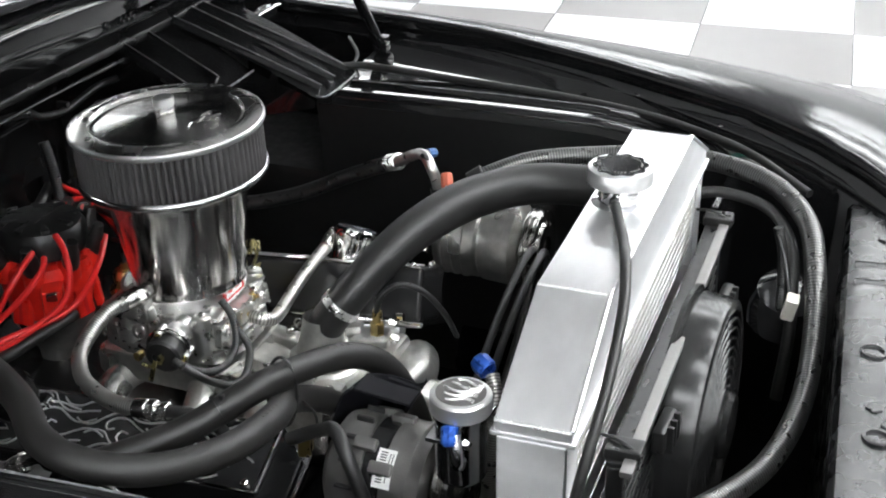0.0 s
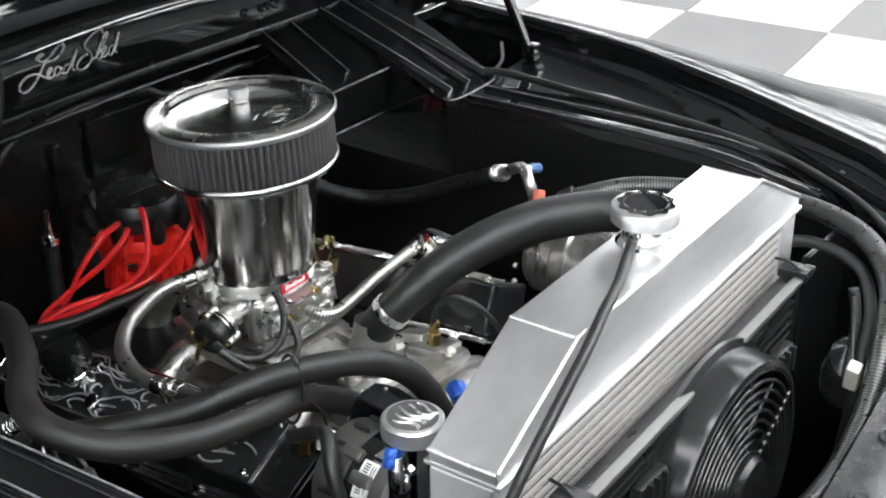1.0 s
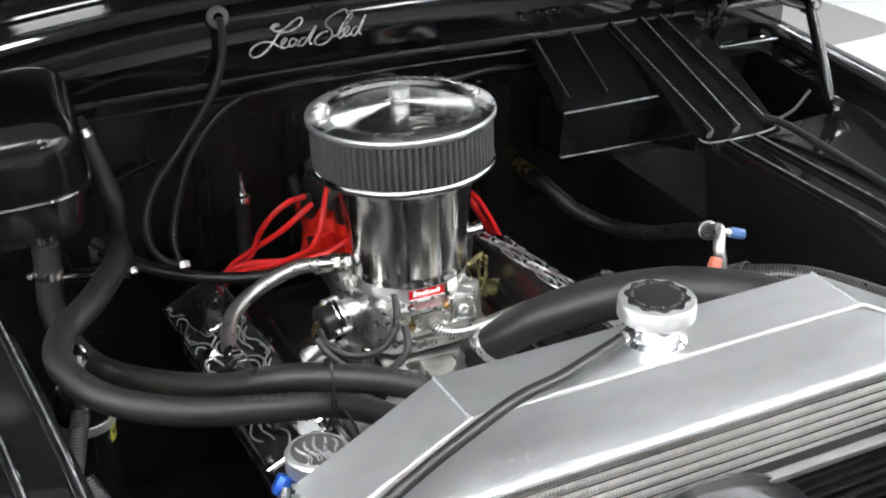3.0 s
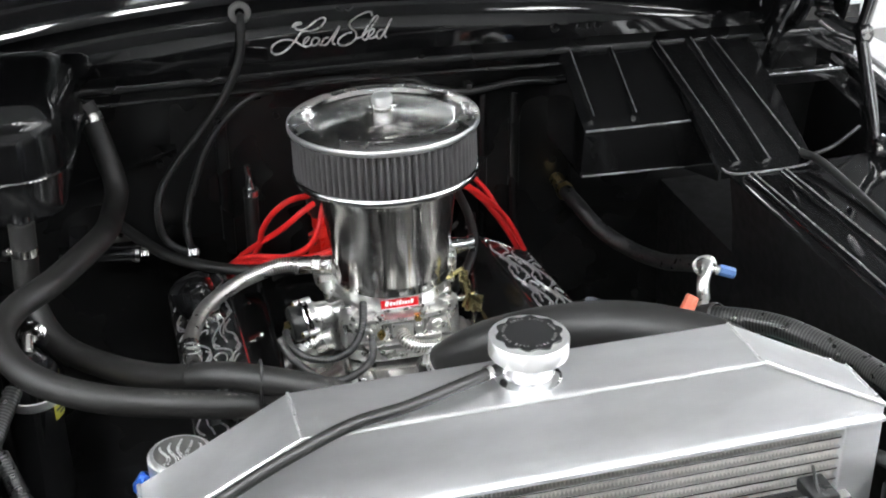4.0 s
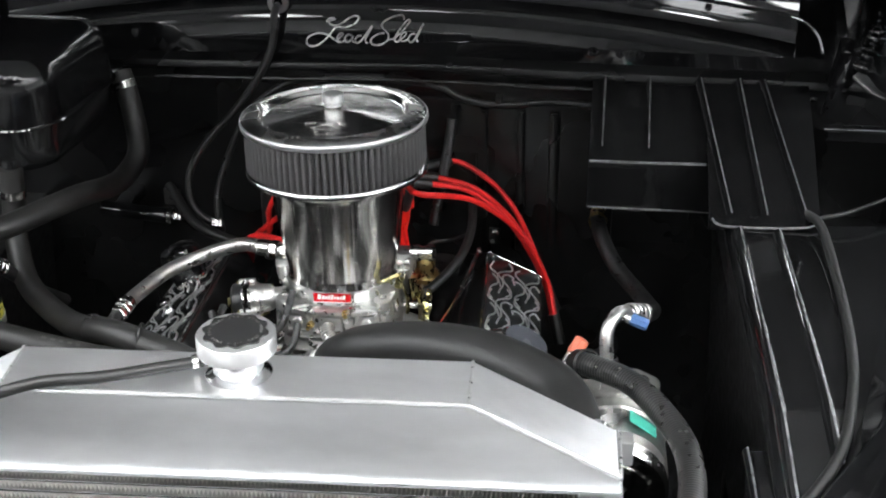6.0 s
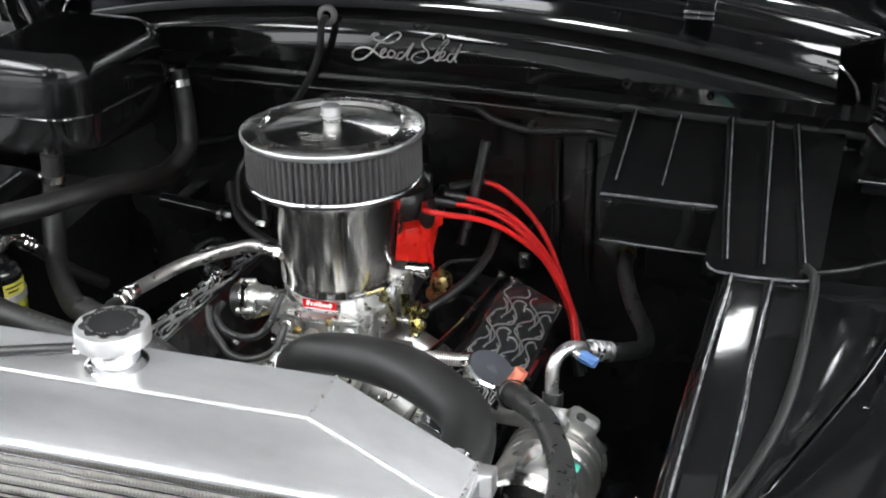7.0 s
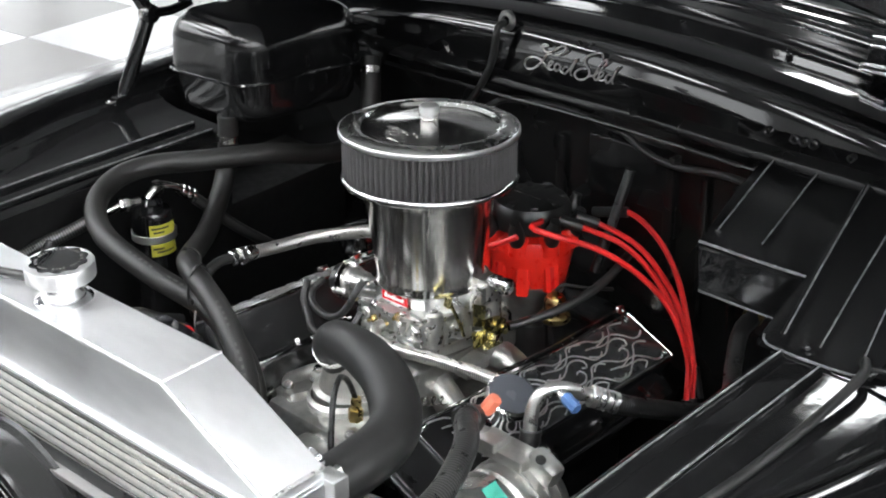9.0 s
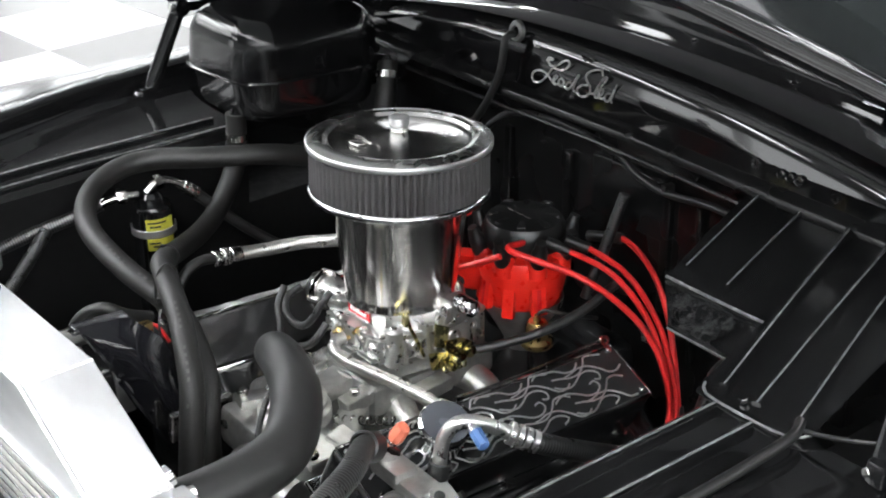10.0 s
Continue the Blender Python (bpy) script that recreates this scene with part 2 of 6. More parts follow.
def loft(rows, thick=0.0, close=False, bm=None):
    """A sheet through rows of points; with thickness downwards along its normals."""
    own = bmesh.new()
    grid = [[own.verts.new(q) for q in row] for row in rows]
    for a, b in zip(grid, grid[1:]):
        for k in range(len(a) - (0 if close else 1)):
            j = (k + 1) % len(a)
            own.faces.new((a[k], a[j], b[j], b[k]))
    if thick:
        bmesh.ops.recalc_face_normals(own, faces=own.faces)
        bmesh.ops.solidify(own, geom=own.faces[:], thickness=thick)
    return join(bm, own)


def brushed(bm):
    """Lay a map over a mesh whose first direction runs up its faces, across the brushing."""
    uv = bm.loops.layers.uv.get("UVMap") or bm.loops.layers.uv.new("UVMap")
    for f in bm.faces:
        for lp in f.loops:
            q = lp.vert.co
            lp[uv].uv = (q.z + 0.31 * q.y + 0.02 * q.x, q.x + 0.5 * q.y + 0.13 * q.z)
    return bm


def slab(poly, z0, z1, m=None, bevel=0.0, bm=None):
    """A plate of the outline poly between two heights, then posed by m."""
    own = bmesh.new()
    lo = [own.verts.new((x, y, z0)) for x, y in poly]
    hi = [own.verts.new((x, y, z1)) for x, y in poly]
    own.faces.new(lo[::-1])
    own.faces.new(hi)
    n = len(poly)
    for k in range(n):
        own.faces.new((lo[k], lo[(k + 1) % n], hi[(k + 1) % n], hi[k]))
    if bevel:
        bmesh.ops.bevel(own, geom=own.edges, offset=bevel, segments=2, affect="EDGES", profile=0.5)
    if m:
        own.transform(m)
    return join(bm, own)


def hexnut(c, axis, r, h, bm=None):
    return lathe([(0, 0), (r, 0), (r, h * 0.9), (r * 0.9, h), (0, h)], c, axis, 6, bm)


def smoothstep(u):
    u = min(1, max(0, u))
    return u * u * (3 - 2 * u)


def along(table, y):
    """Piecewise smooth reading of (y, value) pairs, rising in y."""
    ys = [a for a, _ in table]
    return float(np.interp(y, ys, [b for _, b in table]))


# ---- the room ----
def room():
    for name, c, s in (("wall_north", (0, 16.1, 2.2), (32.4, 0.2, 4.4)), ("wall_east", (16.1, 0, 2.2), (0.2, 32, 4.4))):
        tagged(part(name, box(c, s, 0.01), WALL, smooth=False), "plain pale painted showroom wall", "wall", kind="structure")
    # the west wall: four tall showroom windows between piers
    bm = box((-16.1, -7.5, 2.2), (0.2, 17.0, 4.4), 0)
    box((-16.1, 8.5, 0.15), (0.2, 15.0, 0.3), 0, bm=bm)
    box((-16.1, 8.5, 4.1), (0.2, 15.0, 0.6), 0, bm=bm)
    for y in (4.75, 8.5, 12.25, 15.8):
        box((-16.1, y, 2.05), (0.2, 0.4, 3.5), 0, bm=bm)
    tagged(part("wall_west", bm, WALL, smooth=False), "pale showroom wall with tall windows", "wall", kind="structure")
    tagged(part("backdrop", box((-17.2, 8.5, 2.0), (0.05, 18.0, 5.0), 0), DAYLIGHT, smooth=False), "pale hazy daylight outside the windows", "sky", kind="structure")
    # the south wall: two windows towards its west end
    bm = box((4.6, -16.1, 2.2), (23.2, 0.2, 4.4), 0)
    box((-15.0, -16.1, 2.2), (2.4, 0.2, 4.4), 0, bm=bm)
    box((-10.4, -16.1, 0.15), (6.8, 0.2, 0.3), 0, bm=bm)
    box((-10.4, -16.1, 4.1), (6.8, 0.2, 0.6), 0, bm=bm)
    box((-10.4, -16.1, 2.05), (0.4, 0.2, 3.5), 0, bm=bm)
    tagged(part("wall_south", bm, WALL, smooth=False), "pale showroom wall with two windows", "wall", kind="structure")
    tagged(part("backdrop", box((-10.4, -17.2, 2.0), (9.0, 0.05, 5.0), 0), DAYLIGHT, smooth=False), "pale hazy daylight outside the windows", "sky", kind="structure")
    tagged(part("ceiling", box((0, 0, 4.5), (32.4, 32.4, 0.2), 0), CEIL, smooth=False), "dark grey painted showroom ceiling", "ceiling", kind="structure")
    lamp = thing("ceiling_light", "unseen long lit fluorescent ceiling light with white diffuser", "light", "rows of ceiling lights", at=(0, 0, 4.3))
    part("frame", box((0, 0, 4.36), (0.66, 2.5, 0.08), 0.01), WHITE, lamp)
    part("diffuser", box((0, 0, 4.31), (0.58, 2.42, 0.03), 0.005), TUBE_LIGHT, lamp, "glowing white diffuser")
    for x in (-12.66, -10.26, -7.86, -5.46, -3.06, -0.66, 1.74, 4.14, 6.54, 8.94, 11.34, 13.74):
        for y in (-9.0, -6.25, -3.72, -1.2, 2.4, 8.4):
            if y == -3.72 or (y == -1.2 and not -8 < x < -5) or (y == -6.25 and abs(x) > 6) or (y == -9.0 and abs(x) > 3) or (x < -8 and y == 2.4) or (x > 6 and y in (2.4, 8.4)):
                copy_thing(lamp, pose(x, y, 4.3))
    # An added row, out of view, that brightens the front of the bay.
    for x in (-6.66, -4.26, -1.86, 0.54, 2.94, 5.34, 7.74):
        copy_thing(lamp, pose(x, -3.2, 4.3))
    # Single lights added for reflections on the body and a brighter far floor.
    for x, y in ((-12.66, 5.4), (-12.66, 8.4), (-12.66, 11.4), (-0.75, 6.6), (-2.0, 6.75), (1.74, 8.4), (4.14, 8.4), (8.94, 5.4), (11.34, 5.4), (6.54, 11.4), (8.94, 11.4)):
        copy_thing(lamp, pose(x, y, 4.3))
    bpy.data.objects.remove(lamp.children[0])
    bpy.data.objects.remove(lamp.children[0])
    bpy.data.objects.remove(lamp)


room()


# ---- the car's body ----
body = thing("car_body", "glossy black classic car body with its hood raised", "car")
EDGE = [(-1.15, 0.20), (-0.95, 0.37), (-0.823, 0.486), (-0.651, 0.613), (-0.373, 0.734), (-0.138, 0.812), (0.055, 0.838), (0.4, 0.862), (1.4, 0.88)]
GUTTER = [(-1.15, 0.18), (-0.95, 0.345), (-0.758, 0.495), (-0.475, 0.663), (-0.21, 0.742), (0.04, 0.803), (0.4, 0.83), (1.4, 0.85)]
CROWN = [(-1.25, 0.66), (-1.1, 0.78), (-0.87, 0.86), (-0.54, 0.94), (-0.28, 0.96), (0.05, 0.965), (1.4, 0.97)]


def fender(side):
    """The fender from the hood opening's edge over its crown and down its flank."""
    rows = []
    for k in range(41):
        y = -1.25 + 2.65 * k / 40
        e, w = along(EDGE, y), along(CROWN, y) + (0.12 if side < 0 else 0)
        drop = 0.1 * smoothstep((-0.75 - y) / 0.6)
        ring = [(e, 0.955 - drop), (e, 0.972 - drop), (e + 0.006, 0.979 - drop), (e + 0.02, 0.982 - drop)]
        for u in (0.25, 0.5, 0.75, 1.0):
            ring.append((e + 0.02 + (w - e - 0.02) * u, 0.982 - drop - (0.047 * u ** 2.4 if side > 0 else 0.055 * u ** 1.5)))
        ring += [(w + 0.03, 0.895 - drop), (w + 0.05, 0.83 - drop), (w + 0.06, 0.72), (w + 0.055, 0.5), (w + 0.03, 0.3)]
        rows.append([(MID + side * x, y, z) for x, z in ring])
    part("fender", loft(rows), FENDER, body, "glossy black fender", sharp=60)


def gutter(side):
    """The dark channel round the hood opening, between the fender's edge and the apron."""
    rows = []
    for k in range(40):
        y = -0.93 + 2.0 * k / 39
        e, g = along(EDGE, y), along(GUTTER, y)
        drop = 0.1 * smoothstep((-0.75 - y) / 0.6)
        rows.append([(MID + side * x, y, z - drop) for x, z in ((e + 0.002, 0.958), (e - 0.008, 0.945), (g + 0.012, 0.94), (g + 0.004, 0.95), (g, 0.953), (g - 0.004, 0.95), (g - 0.006, 0.93), (g - 0.012, 0.9), (g - 0.02, 0.75), (g - 0.03, 0.55))])
    part("channel", loft(rows), PAINT, body, sharp=60)


def inner_x(y, side=1):
    return 0.535 + 0.022 * (0.05 - y) / 0.67 if side > 0 else 0.586 - 0.075 * (0.05 - y)


def apron(side):
    """The inner panel beside the engine: a flat top, a rolled inner edge and a deep wall down."""
    rows, wall = [], []
    for k in range(30):
        y = 0.07 - 0.8 * k / 29
        i, g = inner_x(y, side), along(GUTTER, y)
        g = max(g - 0.004, i + 0.02)
        z = 0.928 - 0.02 * (max(-0.25, min(0.05, y)) - 0.05) - 0.027 * smoothstep((-0.4 - y) / 0.25)
        wall.append([(MID + side * x, y, q) for x, q in ((i + 0.03, 0.5), (i + 0.02, 0.7), (i + 0.006, z - 0.07), (i - 0.004, z - 0.012))])
        rows.append([(MID + side * x, y, q) for x, q in ((i - 0.004, z - 0.012), (i + 0.004, z - 0.002), (i + 0.014, z), (i + 0.1, z), ((i + g) / 2 + 0.05, z + 0.001), (g - 0.02, z + 0.006), (g, z + 0.02))])
    ob = part("apron", loft(rows), SATIN, body, "black painted inner fender apron", sharp=50)
    part("apron_wall", loft(wall), UNDERCOAT, ob, "dull black inner wall", sharp=50)
    rows = []
    for y in (0.06, 0.12, 0.2, 0.28, 0.375):
        i, g = inner_x(y, side), along(GUTTER, y)
        rows.append([(MID + side * x, y, q) for x, q in ((i + 0.03, 0.3), (i + 0.03, 0.5), (i + 0.02, 0.7), (i + 0.015, 0.76), (i + 0.02, 0.775), (g - 0.03, 0.775), (g, 0.78))])
    part("rear_splash_panel", loft(rows, 0.004), UNDERCOAT, body)
    for n, (dx, length) in enumerate(((0.012, 0.64), (0.066, 0.56))):
        pts = []
        for k in range(12):
            y = 0.035 - length * k / 11
            z = 0.928 - 0.02 * (max(-0.25, min(0.05, y)) - 0.05) - 0.027 * smoothstep((-0.4 - y) / 0.25)
            pts.append((MID + side * (inner_x(y, side) + dx), y, z + 0.001))
        bm = tube(pts, 0.0088, 12, 0.03, flat=0.75)
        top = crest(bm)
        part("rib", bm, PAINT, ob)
        # The highlight on the rib's crest, drawn as a pale line.
        part("rubbed_edge", tube(top, 0.0015, 6, 0.03), EDGE_GLINT, ob, "pale grey line painted as the highlight along the rib")


for s in (1, -1):
    fender(s)
    gutter(s)
    apron(s)
ledge = part("apron_ledge", loft([[(x, y, z) for x, z in ((0.552, 0.8), (0.549, 0.88), (0.546, 0.895), (0.552, 0.9), (0.585, 0.902))] for y in (-0.455, -0.5, -0.56, -0.62, -0.68)], 0.003), SATIN, body, "black ledge below the apron")
part("rib", tube([(0.548, -0.458, 0.901), (0.551, -0.53, 0.901), (0.552, -0.61, 0.9), (0.55, -0.67, 0.898)], 0.0055, 10, 0.03), PAINT, ledge)
# The ledge rib's highlight is a pale line too.
part("rubbed_edge", tube([(0.548, -0.458, 0.9065), (0.551, -0.53, 0.9065), (0.552, -0.61, 0.9055), (0.55, -0.67, 0.9035)], 0.0014, 6, 0.03), EDGE_GLINT, ledge, "pale grey line painted as the highlight along the rib")


def firewall():
    bm = box((MID, 0.385, 0.68), (1.66, 0.03, 0.76), 0.004)
    wall = part("firewall", bm, LIP, body, "black painted firewall")
    for x, w in ((0.17, 0.02), (0.235, 0.015), (-0.05, 0.02), (-0.2, 0.02), (0.29, 0.018)):
        part("rib", box((x, 0.366, 0.84), (w, 0.014, 0.26), 0.005), LIP, wall)
    part("cover_plate", box((0.09, 0.364, 0.94), (0.16, 0.012, 0.1), 0.005), LIP, wall)
    part("cover_plate", box((0.455, 0.364, 0.8), (0.13, 0.012, 0.12), 0.005), LIP, wall)
    for x, z in ((0.03, 0.985), (0.15, 0.985), (0.228, 0.92), (0.232, 0.85), (-0.05, 0.93), (-0.11, 0.965), (0.3, 1.01), (0.22, 1.015), (0.26, 1.012), (-0.3, 0.9), (0.02, 1.02)):
        part("bolt", hexnut((x, 0.366, z), (0, -1, 0), 0.006, 0.008), LIP, wall)


def top_z(x):
    return 1.158 - 0.16 * (x - MID) ** 2


def cowl():
    """The cowl above the firewall: a rolled lip, an upright face and a round back into the hood's seat."""
    rows, low = [], []
    for k in range(41):
        x = -0.86 + 1.76 * k / 40
        t = top_z(x)
        b = 1.056 - 0.018 * abs(x - 0.1)
        f = 0.338 + 0.02 * abs(x - MID) ** 2
        low.append([(x, y, z) for y, z in ((0.37, b - 0.012), (f - 0.012, b - 0.012), (f - 0.018, b - 0.008), (f - 0.018, b + 0.001), (f - 0.0155, b + 0.004), (f - 0.004, b + 0.0085), (f + 0.0005, b + 0.012))])
        rows.append([(x, y, z) for y, z in ((f + 0.0008, b + 0.01), (f + 0.0012, b + 0.035), (f + 0.002, t - 0.05), (f + 0.006, t - 0.036), (f + 0.01, t - 0.02), (f + 0.018, t - 0.008), (f + 0.03, t), (f + 0.045, t + 0.004), (f + 0.065, t + 0.006), (f + 0.1, t + 0.0068), (f + 0.15, t + 0.007), (f + 0.25, t + 0.007), (f + 0.37, t + 0.007))])
    ob = part("cowl_panel", loft(rows), PAINT, body, "glossy black cowl panel", sharp=45)
    part("cowl_lip", loft(low), LIP, ob, "dull sealed lip below the cowl", sharp=45)
    lip = [(x, 0.312 + 0.02 * abs(x - MID) ** 2, 1.034 - 0.018 * abs(x - 0.1)) for x in (-0.8, -0.5, -0.2, 0.1, 0.4, 0.7)]
    part("flange", tube(lip, 0.0035, 8, 0.05), LIP, ob)
    for x, z, r in ((0.348, 1.083, 0.008), (0.39, 1.081, 0.0075), (0.405, 1.081, 0.0075), (0.42, 1.081, 0.008), (0.479, 1.076, 0.006)):
        part("grommet", lathe([(r, 0.0), (r, 0.002), (r * 0.8, 0.0035), (r * 0.6, 0.002), (r * 0.5, 0.0005), (0, 0.0)], (x, 0.3405, z), (0, -1, 0), 20), PAINT, ob)
    for x, y in ((0.103, 0.47), (0.3, 0.462), (0.53, 0.46)):
        part("nozzle", lathe([(0.006, 0), (0.006, 0.004), (0.003, 0.006), (0, 0.006)], (x, y, top_z(x) + 0.007), (0, 0, 1), 14), PAINT, ob)
    # the raised rear edge below the windscreen, with its bead and one clip
    rows = []
    for k in range(41):
        x = -0.8 + 1.64 * k / 40
        t = top_z(x)
        d = 0.06 * (x - MID) ** 2
        rows.append([(x, y + d, z) for y, z in ((0.49, t + 0.004), (0.5, t + 0.012), (0.508, t + 0.03), (0.513, t + 0.042), (0.518, t + 0.046), (0.53, t + 0.047), (0.62, t + 0.044))])
    rise = part("rear_riser", loft(rows), PAINT, ob, sharp=60)
    part("bead", tube([(r[4][0], r[4][1] - 0.002, r[4][2]) for r in rows], 0.0022, 8, 0.05), PAINT, rise, "thin black trim bead")
    cl = part("clip", box((0.431, 0.498, 1.171), (0.046, 0.008, 0.052), 0.002, (-38, 0, 0)), PAINT, rise, "black clip with bright ribs")
    for y, z in ((0.481, 1.155), (0.487, 1.162), (0.508, 1.184), (0.514, 1.196)):
        part("tab", box((0.431, y - 0.005, z), (0.049, 0.006, 0.005), 0.0015, (-38, 0, 0)), POLISH, cl)


SCRIPT = (  # the strokes of the emblem's letters
    "160,92 172,74 192,68 210,72 178,84 176,98 204,108 244,92 290,56 324,44 336,58 312,90 268,110 224,112 204,122 188,146 150,192 106,226 64,232 47,210 64,180 110,158 160,160 206,186 234,199",
    "212,190 240,166 252,150 238,147 220,168 223,190 246,195 268,178",
    "300,155 280,150 262,170 268,192 290,185 308,156 300,182 318,190",
    "355,150 332,155 318,178 328,192 350,180 412,92 374,172 390,188",
    "586,42 580,20 550,22 500,45 466,75 471,100 500,126 500,160 470,186 430,196 404,180 416,154 450,132 480,126",
    "505,158 540,145 600,76 618,46 602,45 562,100 536,150 548,168 565,160",
    "560,156 590,136 600,112 585,112 568,138 576,161 600,155 614,142",
    "650,115 628,118 612,145 625,163 645,146 692,58 656,140 668,156")


def emblem():
    bm = bmesh.new()
    for stroke in SCRIPT:
        pts = []
        for w in stroke.split():
            a, b = (float(v) for v in w.split(","))
            x = -0.114 + (a - 45) * 0.000293 + (231 - b) * 0.000017
            z = 1.078 + (231 - b) * 0.000305 - (a - 45) * 0.000017
            pts.append((x, 0.3385, z))
        tube(pts, 0.0016, 6, 0.003, bm, flat=1.0)
    ob = tagged(part("script_emblem", bm, EMBLEM), "chrome script emblem reading Lead Sled on the black cowl", "emblem")
    bird = bmesh.new()
    tube([(-0.008, 0.348, 1.142), (0.0, 0.347, 1.136), (0.006, 0.347, 1.14), (0.012, 0.347, 1.136), (0.02, 0.348, 1.143)], 0.0018, 6, 0.003, bird)
    tagged(part("small_emblem", bird, PLASTIC), "small dark winged emblem on the black cowl", "emblem")
    return ob


def hood():
    """The raised hood over the bay, hinged behind the cowl: a crowned sheet with a rolled rear brace."""
    rows = []
    for k in range(25):
        u = k / 24
        row = []
        for j in range(33):
            v = -1 + j / 16
            w = 0.86 - 0.34 * u ** 2.2
            x = MID + v * w
            y = 0.445 - 1.35 * u
            z = top_z(x) * (1 - u) + 1.13 * u + 0.085 + 0.63 * u + (0.06 + 0.06 * min(1, 3 * u)) * (1 - v * v)
            row.append((x, y, z))
        rows.append(row)
    ob = part("hood", loft(rows, 0.012), PAINT, body, "raised glossy black hood", sharp=60)
    liner = [[(x, y + 0.004, z - 0.022) for x, y, z in row[1:-1]] for row in rows[6:-1]]
    part("hood_liner", loft(liner), HOODIN, ob, "pale grey painted hood underside")
    edge = [(MID + v * 0.84, 0.44, top_z(MID + v * 0.84) + 0.078 + 0.06 * (1 - v * v)) for v in (-1 + k / 12 for k in range(25))]
    part("rear_bead", tube(edge, 0.005, 10, 0.03), PAINT, ob, "rolled rear edge")
    for s in (1, -1):
        side = [rows[k][0 if s < 0 else -1] for k in range(25)]
        part("side_bead", tube([(x, y, z - 0.012) for x, y, z in side], 0.011, 12, 0.04), PAINT, ob, "rolled side edge")
    for s in (1, -1):
        h = part("hinge", box((MID + s * 0.7, 0.36, 1.1), (0.02, 0.1, 0.12), 0.008, (20, 0, 0)), SATIN, body, "black steel hood hinge")
        part("link", tube([(MID + s * 0.72, 0.33, 1.05), (MID + s * 0.72, 0.25, 1.12), (MID + s * 0.71, 0.2, 1.3)], 0.011, 10), SATIN, h)
        part("bracket", box((MID + s * 0.76, 0.315, 0.972), (0.13, 0.03, 0.02), 0.004), PAINT, h, "glossy hinge bracket")
        part("bracket_flange", box((MID + s * 0.76, 0.298, 0.984), (0.14, 0.006, 0.006), 0.002), POLISH, h)
        part("lip", tube([(MID + s * q, 0.318, z) for q, z in ((0.625, 1.156), (0.648, 1.148), (0.668, 1.126), (0.677, 1.1))], 0.0026, 8, 0.01), POLISH, h)
        part("rod", tube([(MID + s * 0.69, 0.305, 1.0), (MID + s * 0.702, 0.302, 1.05), (MID + s * 0.735, 0.3, 1.13), (MID + s * 0.76, 0.29, 1.22)], 0.009, 10, 0.02), PAINT, h)
        pocket = [[(MID + s * x, y, z) for x, y, z in ((0.64, 0.36, 1.03 + q), (0.7, 0.4, 1.04 + q), (0.78, 0.4, 1.02 + q), (0.84, 0.36, 0.99 + q))] for q in (-0.04, 0.02, 0.08, 0.14)]
        part("pocket_panel", loft(pocket, 0.004), SATIN, h)


def cabin():
    """Windscreen and roof behind the cowl."""
    glass = [[(MID + v * (0.74 - 0.1 * u), 0.68 + 0.42 * u - 0.1 * (1 - v * v) * (1 - 0.5 * u), 1.205 - 0.09 * v * v + 0.3 * u) for v in (-1 + k / 8 for k in range(17))] for u in (0, 0.25, 0.5, 0.75, 1)]
    part("windscreen", loft(glass, 0.006), SCREEN, body, "dark windscreen glass")
    part("windscreen_trim", tube([(x, y - 0.012, z - 0.006) for x, y, z in glass[0]], 0.004, 8, 0.04), CHROME, body)
    part("windscreen_trim", tube([(x, y - 0.004, z + 0.006) for x, y, z in glass[0]], 0.004, 8, 0.04), CHROME, body)
    roof = [[(MID + v * (0.66 - 0.02 * k), 1.1 + 0.33 * k, 1.45 + 0.05 * math.sin(0.9 * k) - 0.06 * v ** 4) for v in (-1 + j / 8 for j in range(17))] for k in range(5)]
    part("roof", loft(roof, 0.01), PAINT, body, "glossy black roof")
    for s in (1, -1):
        side = [[(MID + s * (0.8 - 0.13 * u), y, 0.95 + 0.5 * u) for y in (0.7 + 0.42 * u, 1.25 + 0.1 * u, 1.9, 2.5)] for u in (0, 0.5, 1)]
        part("cabin_side", loft(side, 0.01), PAINT, body)


